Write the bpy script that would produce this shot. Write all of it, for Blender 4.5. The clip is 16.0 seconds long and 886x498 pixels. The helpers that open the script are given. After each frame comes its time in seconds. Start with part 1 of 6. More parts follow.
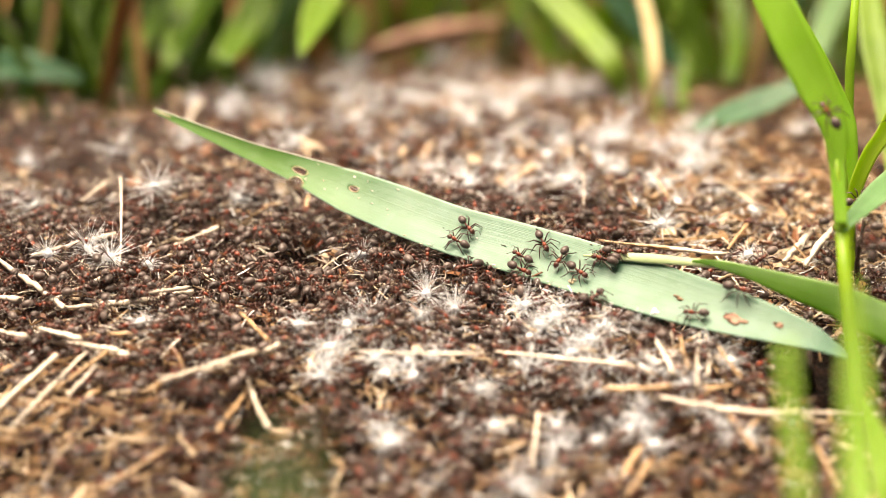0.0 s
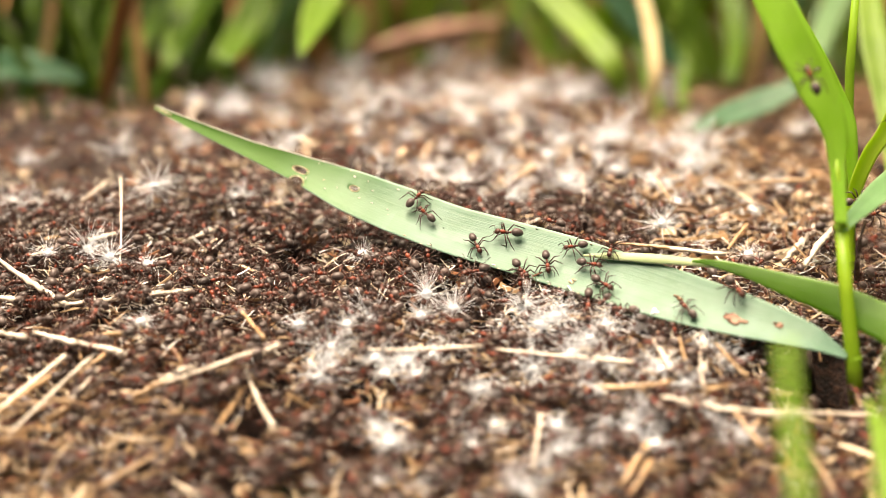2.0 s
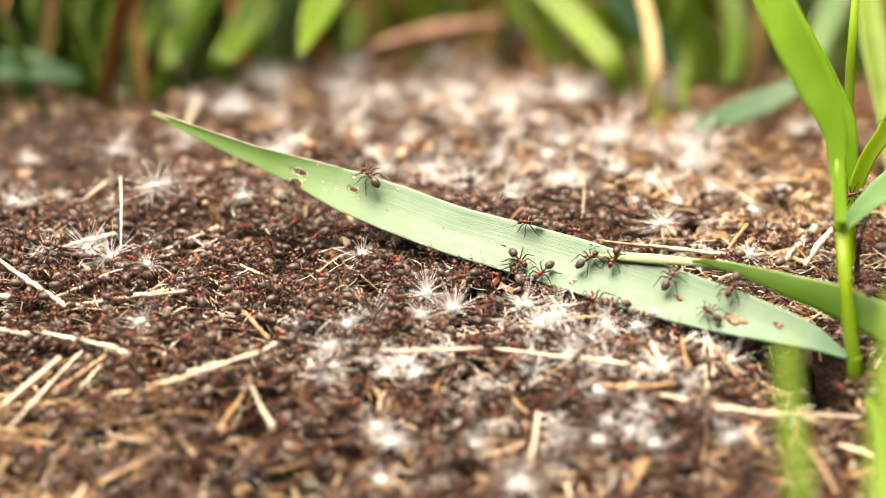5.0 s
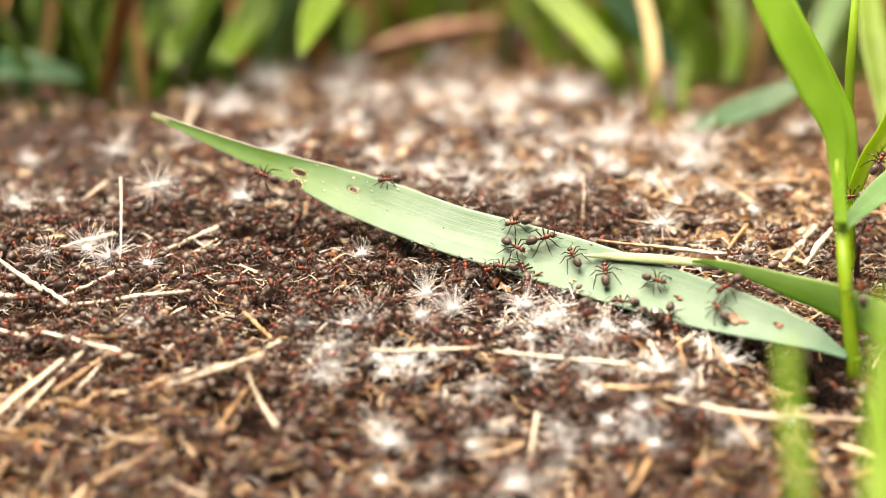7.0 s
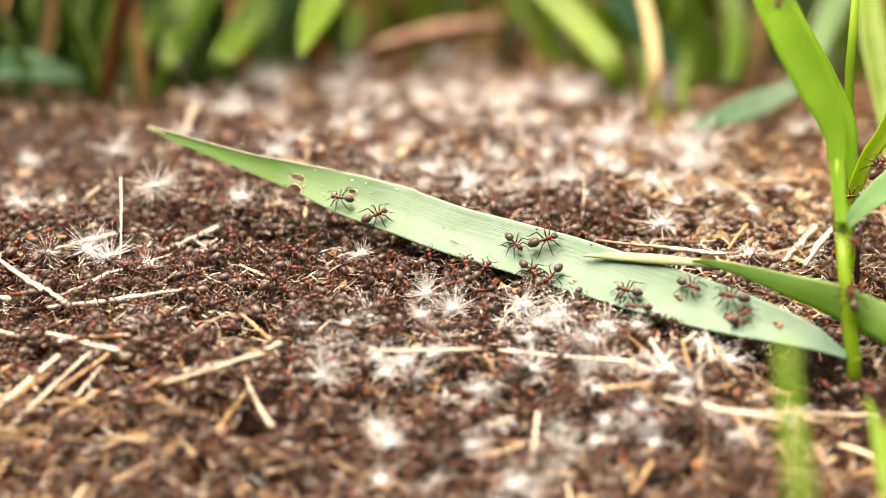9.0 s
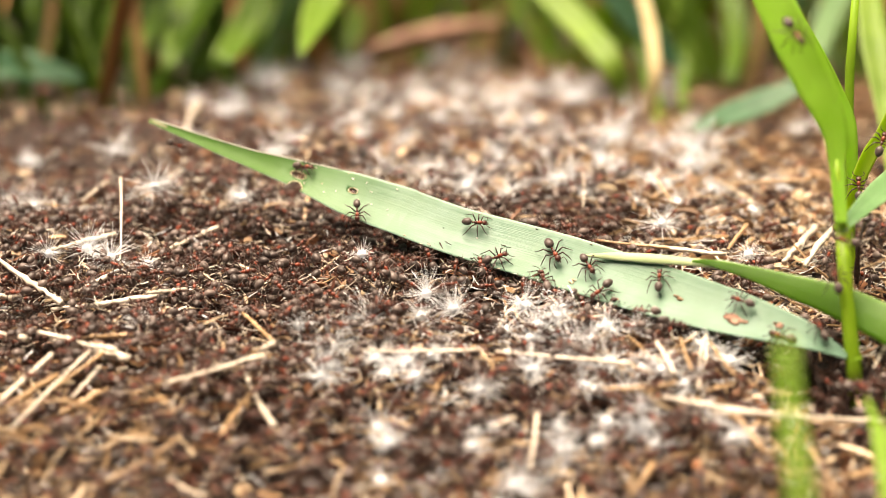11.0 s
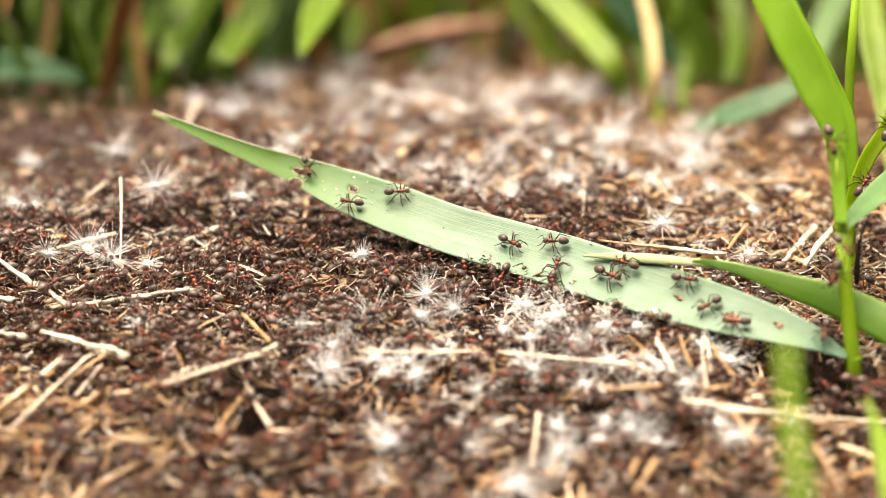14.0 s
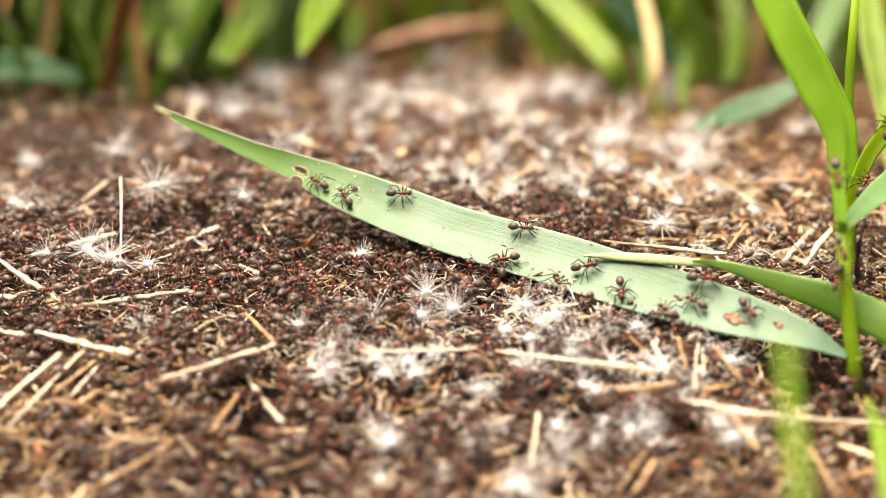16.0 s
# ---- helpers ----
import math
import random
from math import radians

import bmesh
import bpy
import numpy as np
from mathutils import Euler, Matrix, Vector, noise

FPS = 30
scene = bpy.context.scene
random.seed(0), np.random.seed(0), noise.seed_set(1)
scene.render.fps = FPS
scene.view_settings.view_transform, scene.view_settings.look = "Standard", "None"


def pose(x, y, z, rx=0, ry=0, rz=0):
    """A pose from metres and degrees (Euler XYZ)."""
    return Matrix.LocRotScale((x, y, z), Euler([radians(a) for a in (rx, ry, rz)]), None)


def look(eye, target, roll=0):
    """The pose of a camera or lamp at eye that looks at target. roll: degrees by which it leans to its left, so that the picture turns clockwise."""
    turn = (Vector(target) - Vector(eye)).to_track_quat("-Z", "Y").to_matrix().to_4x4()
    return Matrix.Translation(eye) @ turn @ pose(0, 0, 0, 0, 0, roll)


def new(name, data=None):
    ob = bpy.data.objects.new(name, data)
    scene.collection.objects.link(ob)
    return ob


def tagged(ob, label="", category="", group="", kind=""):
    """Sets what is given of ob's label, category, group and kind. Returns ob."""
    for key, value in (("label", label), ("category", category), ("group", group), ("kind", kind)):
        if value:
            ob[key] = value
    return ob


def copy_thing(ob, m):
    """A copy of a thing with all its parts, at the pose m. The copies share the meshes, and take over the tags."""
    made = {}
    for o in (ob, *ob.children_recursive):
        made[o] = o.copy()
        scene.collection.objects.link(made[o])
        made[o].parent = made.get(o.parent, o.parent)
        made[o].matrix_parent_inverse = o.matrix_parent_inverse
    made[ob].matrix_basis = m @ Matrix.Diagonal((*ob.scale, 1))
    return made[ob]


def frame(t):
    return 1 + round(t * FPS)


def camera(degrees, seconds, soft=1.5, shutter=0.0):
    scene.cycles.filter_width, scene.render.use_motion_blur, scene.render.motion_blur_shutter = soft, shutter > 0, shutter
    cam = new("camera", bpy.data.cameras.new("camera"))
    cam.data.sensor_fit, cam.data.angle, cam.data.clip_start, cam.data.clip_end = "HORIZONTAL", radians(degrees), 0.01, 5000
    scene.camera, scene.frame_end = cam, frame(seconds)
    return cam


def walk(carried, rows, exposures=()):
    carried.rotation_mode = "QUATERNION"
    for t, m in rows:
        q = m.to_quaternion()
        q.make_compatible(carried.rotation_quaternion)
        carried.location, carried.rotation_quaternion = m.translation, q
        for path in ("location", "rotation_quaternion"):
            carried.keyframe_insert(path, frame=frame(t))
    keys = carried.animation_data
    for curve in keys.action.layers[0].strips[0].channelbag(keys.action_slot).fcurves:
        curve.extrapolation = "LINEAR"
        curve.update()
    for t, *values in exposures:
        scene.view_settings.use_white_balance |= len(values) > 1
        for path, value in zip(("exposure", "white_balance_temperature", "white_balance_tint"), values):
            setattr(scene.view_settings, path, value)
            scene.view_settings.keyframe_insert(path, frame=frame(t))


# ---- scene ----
# A macro view over an ant nest: a fallen grass leaf, ants, chaff, seed fluff, grass behind.
import itertools

# ---- camera ----
cam = camera(22, 16.0, soft=0.6)
cam.data.dof.use_dof = True
cam.data.dof.focus_distance = 0.4845
cam.data.dof.aperture_fstop = 6.0
EYE = (0.0000, -0.4568, 0.2034)
walk(cam, [(0.0, look(EYE, (0, 0, 0))), (16.0, look(EYE, (0, 0, 0)))],
     exposures=[(0.0, 1.54, 8250, 15), (16.0, 1.54, 8250, 15)])

# ---- sky and sun: bright, thinly clouded ----
world = bpy.data.worlds.new("sky")
scene.world = world
world.use_nodes = True
sky = world.node_tree.nodes.new("ShaderNodeTexSky")
sky.sky_type, sky.sun_disc = "NISHITA", False
sky.sun_elevation, sky.sun_rotation = radians(78), radians(-60)
sky.air_density, sky.dust_density, sky.ozone_density = 1.0, 4.0, 1.0
ground_light = world.node_tree.nodes["Background"]
ground_light.inputs["Strength"].default_value = 0.011
world.node_tree.links.new(sky.outputs[0], ground_light.inputs["Color"])
sun = new("sun", bpy.data.lights.new("sun", "SUN"))
sun.data.energy, sun.data.angle, sun.data.color = 5.0, radians(52), (1.0, 0.94, 0.84)
sun.matrix_world = look((-0.28, 0.16, 1.55), (0, 0, 0))


# ---- materials ----
def node(tree, kind, **values):
    n = tree.nodes.new(kind)
    for key, value in values.items():
        n.inputs[key.replace("_", " ")].default_value = value
    return n


def ramp(tree, source, stops):
    r = tree.nodes.new("ShaderNodeValToRGB")
    e = r.color_ramp.elements
    while len(e) < len(stops):
        e.new(0.5)
    for i, (at, colour) in enumerate(stops):
        e[i].position, e[i].color = at, (*colour, 1)
    tree.links.new(source, r.inputs["Fac"])
    return r.outputs["Color"]


def mixed(tree, a, b, fac, mode="MIX"):
    n = tree.nodes.new("ShaderNodeMix")
    n.data_type, n.blend_type = "RGBA", mode
    for socket, value in ((n.inputs[6], a), (n.inputs[7], b), (n.inputs[0], fac)):
        if isinstance(value, bpy.types.NodeSocket):
            tree.links.new(value, socket)
        else:
            socket.default_value = (*value, 1) if isinstance(value, tuple) else value
    return n.outputs[2]


def base_material(name, roughness=0.6):
    m = bpy.data.materials.new(name)
    m.use_nodes = True
    bsdf = m.node_tree.nodes["Principled BSDF"]
    bsdf.inputs["Roughness"].default_value = roughness
    return m, m.node_tree, bsdf


def bumped(tree, bsdf, source, strength, distance):
    b = node(tree, "ShaderNodeBump", Strength=strength, Distance=distance)
    tree.links.new(source, b.inputs["Height"])
    tree.links.new(b.outputs[0], bsdf.inputs["Normal"])


def speckled(name, dark, mid, light, scale, roughness=0.8, island=0.5, bump=0.4, depth=0.0002, sheen=0.0, stretch=(1, 1, 1)):
    """A natural surface: colour by piece, mottled at two scales, with fine relief."""
    m, t, bsdf = base_material(name, roughness)
    co = t.nodes.new("ShaderNodeTexCoord")
    mp = node(t, "ShaderNodeMapping", Scale=stretch)
    t.links.new(co.outputs["Object"], mp.inputs[0])
    fine = node(t, "ShaderNodeTexNoise", Scale=scale, Detail=4.0)
    broad = node(t, "ShaderNodeTexNoise", Scale=scale / 7, Detail=2.0)
    t.links.new(mp.outputs[0], fine.inputs["Vector"])
    t.links.new(mp.outputs[0], broad.inputs["Vector"])
    geo = t.nodes.new("ShaderNodeNewGeometry")
    by_piece = ramp(t, geo.outputs["Random Per Island"], ((0.0, dark), (0.5, mid), (1.0, light)))
    by_grain = ramp(t, fine.outputs[0], ((0.3, dark), (0.5, mid), (0.72, light)))
    colour = mixed(t, by_grain, by_piece, island)
    shade = ramp(t, broad.outputs[0], ((0.3, (0.62, 0.6, 0.58)), (0.65, (1.0, 1.0, 1.0))))
    t.links.new(mixed(t, colour, shade, 1.0, "MULTIPLY"), bsdf.inputs["Base Color"])
    bumped(t, bsdf, fine.outputs[0], bump, depth)
    bsdf.inputs["Sheen Weight"].default_value = sheen
    return m


def leaf_material(name, dark, light, glow, roughness=0.4, veins=900.0, through_it=0.35, tip=None, edged=True):
    """Grass leaf: long fine veins, mottled green, light passing through."""
    m, t, bsdf = base_material(name, roughness)
    uv = t.nodes.new("ShaderNodeUVMap")
    uv.uv_map = "leaf"
    mp = node(t, "ShaderNodeMapping", Scale=(1.2, veins / 10, 1.0))
    t.links.new(uv.outputs[0], mp.inputs[0])
    wave = node(t, "ShaderNodeTexNoise", Scale=1.0, Detail=2.5, Roughness=0.65)
    t.links.new(mp.outputs[0], wave.inputs["Vector"])
    co = t.nodes.new("ShaderNodeTexCoord")
    mottle = node(t, "ShaderNodeTexNoise", Scale=140.0, Detail=5.0)
    t.links.new(co.outputs["Object"], mottle.inputs["Vector"])
    info = t.nodes.new("ShaderNodeObjectInfo")
    colour = ramp(t, mottle.outputs[0], ((0.3, dark), (0.7, light)))
    line = ramp(t, wave.outputs[0], ((0.34, (0.84, 0.90, 0.80)), (0.50, (1.0, 1.0, 1.0))))
    parts = t.nodes.new("ShaderNodeSeparateXYZ")
    t.links.new(uv.outputs[0], parts.inputs[0])
    margin = ramp(t, parts.outputs[1], ((0.0, (1, 1, 1)), (0.035, (0, 0, 0)), (0.965, (0, 0, 0)), (1.0, (1, 1, 1))))
    if tip:   # a fresher green towards the leaf's point
        along = ramp(t, parts.outputs[0], ((0.60, (0, 0, 0)), (0.83, (1, 1, 1))))
        colour = mixed(t, colour, tip, along)
    if edged:
        colour = mixed(t, colour, tuple(min(0.75, c * 1.5 + 0.12) for c in light), margin)
    colour = mixed(t, colour, line, 1.0, "MULTIPLY")
    own = ramp(t, info.outputs["Random"], ((0.0, (0.8, 0.85, 0.75)), (1.0, (1.15, 1.05, 1.0))))
    colour = mixed(t, colour, own, 1.0, "MULTIPLY")
    t.links.new(colour, bsdf.inputs["Base Color"])
    bumped(t, bsdf, wave.outputs[0], 0.6, 0.0002)
    bsdf.inputs["Specular IOR Level"].default_value = 0.5
    tr = node(t, "ShaderNodeBsdfTranslucent", Color=(*glow, 1))
    mix = node(t, "ShaderNodeMixShader", Fac=through_it)
    t.links.new(bsdf.outputs[0], mix.inputs[1])
    t.links.new(tr.outputs[0], mix.inputs[2])
    t.links.new(mix.outputs[0], t.nodes["Material Output"].inputs["Surface"])
    return m


SOIL = speckled("nest_soil", (0.004, 0.0015, 0.001), (0.016, 0.006, 0.004), (0.07, 0.030, 0.016), 900.0, 0.9, 0.0, 0.9, 0.0008)
STRAW = speckled("straw", (0.20, 0.10, 0.045), (0.50, 0.33, 0.185), (0.84, 0.71, 0.54), 700.0, 0.30, 0.7, 0.3, 0.0001)
BROWN_STRAW = speckled("brown_dead_grass", (0.06, 0.027, 0.012), (0.155, 0.078, 0.036), (0.34, 0.20, 0.105), 500.0, 0.7, 0.7, 0.3, 0.0001)
PALE_STRAW = speckled("bleached_straw", (0.52, 0.42, 0.33), (0.74, 0.66, 0.57), (0.89, 0.86, 0.81), 700.0, 0.28, 0.5, 0.3, 0.0001)
CHAFF = speckled("brown_chaff", (0.010, 0.003, 0.002), (0.070, 0.017, 0.008), (0.43, 0.20, 0.105), 1200.0, 0.42, 0.8, 0.4, 0.0001)
FLAKE = speckled("grey_beige_flakes", (0.24, 0.13, 0.07), (0.46, 0.32, 0.20), (0.72, 0.60, 0.45), 800.0, 0.55, 0.7, 0.3, 0.0001)
BARK = speckled("red_brown_leaf", (0.20, 0.10, 0.065), (0.36, 0.20, 0.14), (0.50, 0.33, 0.25), 120.0, 0.7, 0.0, 0.5, 0.0006)
SNAG = speckled("dark_stem", (0.02, 0.012, 0.008), (0.05, 0.03, 0.02), (0.11, 0.07, 0.045), 500.0, 0.8, 0.0, 0.5, 0.0003)
GASTER = speckled("ant_gaster", (0.018, 0.010, 0.009), (0.075, 0.051, 0.046), (0.20, 0.148, 0.134), 2500.0, 0.44, 0.75, 0.35, 0.00006, 0.1)
ANT_HEAD = speckled("ant_head", (0.020, 0.006, 0.004), (0.060, 0.015, 0.008), (0.16, 0.036, 0.016), 2500.0, 0.42, 0.4, 0.15, 0.00004, 0.05)
ANT_RED = speckled("ant_thorax", (0.026, 0.008, 0.005), (0.085, 0.018, 0.008), (0.35, 0.052, 0.015), 2000.0, 0.38, 0.6, 0.15, 0.00004, 0.1)
ANT_LEG = speckled("ant_leg", (0.012, 0.005, 0.004), (0.034, 0.012, 0.008), (0.085, 0.028, 0.015), 2500.0, 0.40, 0.4, 0.1, 0.00003)
GREEN = leaf_material("pale_green_leaf", (0.092, 0.222, 0.148), (0.144, 0.288, 0.245), (0.22, 0.43, 0.20), 0.36, 420.0, 0.30, (0.060, 0.205, 0.010))
BRIGHT = leaf_material("bright_green_leaf", (0.20, 0.41, 0.03), (0.30, 0.53, 0.08), (0.43, 0.70, 0.09), 0.42, 300.0, 0.5)
# LIT is BRIGHT made lighter, with the sunlight put into its colour
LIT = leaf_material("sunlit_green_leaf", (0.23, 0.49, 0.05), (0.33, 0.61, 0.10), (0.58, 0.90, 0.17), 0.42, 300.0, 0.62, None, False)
SOFT = leaf_material("soft_green_leaf", (0.15, 0.29, 0.035), (0.25, 0.41, 0.07), (0.33, 0.50, 0.07), 0.45, 300.0, 0.5)
MID = leaf_material("grass_green_leaf", (0.065, 0.16, 0.015), (0.145, 0.27, 0.03), (0.24, 0.42, 0.03), 0.45, 300.0, 0.4)
BLUISH = leaf_material("blue_green_leaf", (0.17, 0.34, 0.17), (0.28, 0.48, 0.27), (0.40, 0.64, 0.30), 0.45, 300.0, 0.45)
STALK = leaf_material("beige_stalk", (0.66, 0.50, 0.30), (0.82, 0.70, 0.48), (0.85, 0.68, 0.42), 0.6, 200.0, 0.4)
DRY = leaf_material("dry_leaf", (0.24, 0.115, 0.045), (0.42, 0.24, 0.10), (0.45, 0.26, 0.09), 0.6, 300.0, 0.3)
STEM = leaf_material("stem_green", (0.26, 0.48, 0.03), (0.38, 0.60, 0.05), (0.38, 0.60, 0.04), 0.4, 250.0, 0.4, None, False)
SHEATH = leaf_material("sheath_green", (0.23, 0.44, 0.03), (0.33, 0.55, 0.06), (0.42, 0.68, 0.06), 0.45, 250.0, 0.4, None, False)
TEAL = leaf_material("dull_teal_leaf", (0.04, 0.13, 0.07), (0.085, 0.21, 0.125), (0.10, 0.27, 0.11), 0.45, 300.0, 0.35)
PALE_LEAF = leaf_material("pale_leaf_end", (0.34, 0.48, 0.26), (0.52, 0.64, 0.42), (0.4, 0.5, 0.15), 0.4, 200.0, 0.2)
# MID darkened: for the left back grass its shade is put into the colour
DEEP = leaf_material("darkened_green_leaf", (0.035, 0.09, 0.008), (0.075, 0.155, 0.018), (0.14, 0.27, 0.018), 0.5, 300.0, 0.45)
SIDE_LEAF = leaf_material("side_leaf_green", (0.060, 0.190, 0.008), (0.105, 0.270, 0.020), (0.20, 0.48, 0.02), 0.42, 300.0, 0.5)
YOUNG = leaf_material("young_yellow_green_leaf", (0.32, 0.50, 0.04), (0.46, 0.64, 0.09), (0.6, 0.85, 0.1), 0.4, 300.0, 0.55)
RIM = speckled("dry_leaf_rim", (0.45, 0.34, 0.20), (0.68, 0.60, 0.42), (0.82, 0.78, 0.64), 2000.0, 0.7, 0.0, 0.3, 0.0001)

FLUFF, ft, fb = base_material("white_fluff", 0.5)
fb.inputs["Base Color"].default_value = (0.92, 0.95, 1.0, 1)
fglow = node(ft, "ShaderNodeBsdfTranslucent", Color=(0.92, 0.95, 1.0, 1))
fmix = node(ft, "ShaderNodeMixShader", Fac=0.25)
ft.links.new(fb.outputs[0], fmix.inputs[1])
ft.links.new(fglow.outputs[0], fmix.inputs[2])
ft.links.new(fmix.outputs[0], ft.nodes["Material Output"].inputs["Surface"])


# ---- shapes ----
def spline(points, n):
    """n samples along a smooth curve through the points (rows of numbers)."""
    p = np.array(points, float)
    p = np.vstack([2 * p[0] - p[1], p, 2 * p[-1] - p[-2]])
    out = []
    for s in np.linspace(0, len(p) - 3 - 1e-6, n):
        i, f = int(s), s - int(s)
        a, b, c, d = p[i:i + 4]
        out.append(0.5 * (2 * b + (c - a) * f + (2 * a - 5 * b + 4 * c - d) * f * f + (3 * b - a - 3 * c + d) * f ** 3))
    return np.array(out)


def leaf_grid(path, widths, ups, fold, n, m):
    """Upper surface of a leaf: an n x m x 3 grid. widths and ups (the side that it turns up) run along it."""
    c = spline(path, n)
    w = np.interp(np.linspace(0, 1, n), np.linspace(0, 1, len(widths)), widths)
    up = spline(ups, n) if len(ups) > 1 else np.tile(np.array(ups, float), (n, 1))
    t = np.gradient(c, axis=0)
    t /= np.linalg.norm(t, axis=1)[:, None]
    side = np.cross(t, up)
    side /= np.linalg.norm(side, axis=1)[:, None]
    nor = np.cross(side, t)
    v = np.linspace(-1, 1, m)
    g = c[:, None, :] + side[:, None, :] * (v[None, :, None] * w[:, None, None] / 2)
    g += nor[:, None, :] * (fold * w[:, None, None] / 2 * (np.abs(v) ** 1.6)[None, :, None])
    return g, nor


def height(x, y):
    """The mound's surface above its mean level."""
    y = max(y, -0.16)
    z = 0.0016 * math.sin(62 * x + 1.3) * math.cos(55 * y + 0.4) + 0.0011 * math.sin(130 * x + 85 * y)
    z -= 2.0 * y * y if y < 0 else 0.85 * y * y if y < 0.2 else min(0.034 + 0.3 * (y - 0.2), 0.05)   # the mound falls away
    z -= 0.25 * min(x * x, 0.04)
    z -= 0.018 * math.exp(-((x + 0.0315) / 0.0045) ** 2 - ((y + 0.0062) / 0.0060) ** 2)
    z -= 0.020 * math.exp(-((x - 0.0765) / 0.006) ** 2 - ((y + 0.0480) / 0.007) ** 2)
    z -= 0.009 * math.exp(-((x - -0.0364) / 0.006) ** 2 - ((y - -0.0639) / 0.006) ** 2)
    if -0.03 < x < 0.09:   # a trough under the fallen leaf
        z -= 0.0030 * math.exp(-((y + 0.0045 + 0.45 * x + 2.9 * x * x) / 0.0085) ** 2) * min(1.0, (x + 0.03) / 0.02, (0.09 - x) / 0.01)
    return z


def in_pit(x, y):
    """Inside one of the bare dark hollows."""
    return ((x - -0.0364) / 0.0035) ** 2 + ((y - -0.0639) / 0.0045) ** 2 < 1 or ((x - 0.0765) / 0.009) ** 2 + ((y + 0.0480) / 0.011) ** 2 < 1 or ((x + 0.0315) / 0.0036) ** 2 + ((y + 0.0062) / 0.0062) ** 2 < 1


def thing(name, at, label, category, group="", kind=""):
    ob = tagged(new(name), label, category, group, kind)
    ob.location = at
    return ob


def part(name, bm, material, parent, label="", at=(0, 0, 0), smooth=True):
    data = bpy.data.meshes.new(name)
    if isinstance(bm, bmesh.types.BMesh):
        bmesh.ops.recalc_face_normals(bm, faces=bm.faces)
        bm.to_mesh(data)
        bm.free()
    else:
        data = bm
    if not data.materials:
        data.materials.append(material)
    if smooth:
        data.shade_smooth()
    ob = tagged(new(name, data), label)
    ob.parent, ob.location = parent, at
    return ob


def ellipsoid(bm, centre, radii, tilt=0.0, u=10, v=7, taper=0.0, rings=0.0):
    made = bmesh.ops.create_uvsphere(bm, u_segments=u, v_segments=v, radius=1.0)["verts"]
    turn = Matrix.Rotation(radians(90), 3, "Y")
    lean = Matrix.Rotation(radians(tilt), 3, "Y")
    for vert in made:
        p = turn @ vert.co
        k = (1 + taper * p.x) * (1 - rings * ((p.x * 2.5 + 0.3) % 1.0))
        vert.co = lean @ Vector((p.x * radii[0], p.y * radii[1] * k, p.z * radii[2] * k)) + Vector(centre)
    return made


def tube(bm, points, radii, sides=5):
    """A closed tapering tube through the points."""
    pts = [Vector(p) for p in points]
    rings = []
    for i, p in enumerate(pts):
        t = (pts[min(i + 1, len(pts) - 1)] - pts[max(i - 1, 0)]).normalized()
        a = t.cross(Vector((0.13, 0.31, 0.94)) if abs(t.z) < 0.9 else Vector((1, 0, 0.1))).normalized()
        b = t.cross(a)
        r = radii[i] if len(radii) > 1 else radii[0]
        rings.append([bm.verts.new(p + (a * math.cos(k * math.tau / sides) + b * math.sin(k * math.tau / sides)) * r) for k in range(sides)])
    for one, two in zip(rings, rings[1:]):
        for k in range(sides):
            bm.faces.new((one[k], one[(k + 1) % sides], two[(k + 1) % sides], two[k]))
    bm.faces.new(rings[0])
    bm.faces.new(rings[-1])


def leaf_mesh(name, grid, normals, thick, origin=(0, 0, 0), holes=(), first=0, last=None, capless=None):
    """A leaf of real thickness from its upper surface; holes: (station, across, half length, half width), each from 0 to 1."""
    n, m = grid.shape[:2]
    last = n - 1 if last is None else last
    bm = bmesh.new()
    lay = bm.loops.layers.uv.new("leaf")
    o = np.array(origin)
    side = {}
    for level, off in (("top", 0.0), ("low", -thick)):
        side[level] = [[bm.verts.new(grid[i, j] + normals[i] * off - o) for j in range(m)] for i in range(first, last + 1)]
    gone = set()
    for i in range(first, last):
        for j in range(m - 1):
            s, a = (i + 0.5) / (n - 1), (j + 0.5) / (m - 1)
            if any(((s - h[0]) / h[2]) ** 2 + ((a - h[1]) / h[3]) ** 2 < 1 for h in holes):
                gone.add((i, j))

    def face(corners, uvs):
        f = bm.faces.new(corners)
        for loop, c in zip(f.loops, uvs):
            loop[lay].uv = c

    def kept(i, j):
        return first <= i < last and 0 <= j < m - 1 and (i, j) not in gone

    for i in range(first, last):
        for j in range(m - 1):
            if (i, j) in gone:
                continue
            k = i - first
            quad = [(k, j), (k + 1, j), (k + 1, j + 1), (k, j + 1)]
            uvs = [((first + a) / (n - 1), b / (m - 1)) for a, b in quad]
            top = [side["top"][a][b] for a, b in quad]
            low = [side["low"][a][b] for a, b in quad]
            face(top, uvs)
            face(low[::-1], uvs[::-1])
            for e, (di, dj) in enumerate(((0, -1), (1, 0), (0, 1), (-1, 0))):
                if not kept(i + di, j + dj) and not (capless is not None and i + di == capless):
                    f2 = (e + 1) % 4
                    face([top[e], low[e], low[f2], top[f2]], [uvs[e], uvs[e], uvs[f2], uvs[f2]])
    loose = [v for v in bm.verts if not v.link_faces]
    bmesh.ops.delete(bm, geom=loose, context="VERTS")
    data = bpy.data.meshes.new(name)
    bmesh.ops.recalc_face_normals(bm, faces=bm.faces)
    bm.to_mesh(data)
    bm.free()
    data.shade_smooth()
    return data


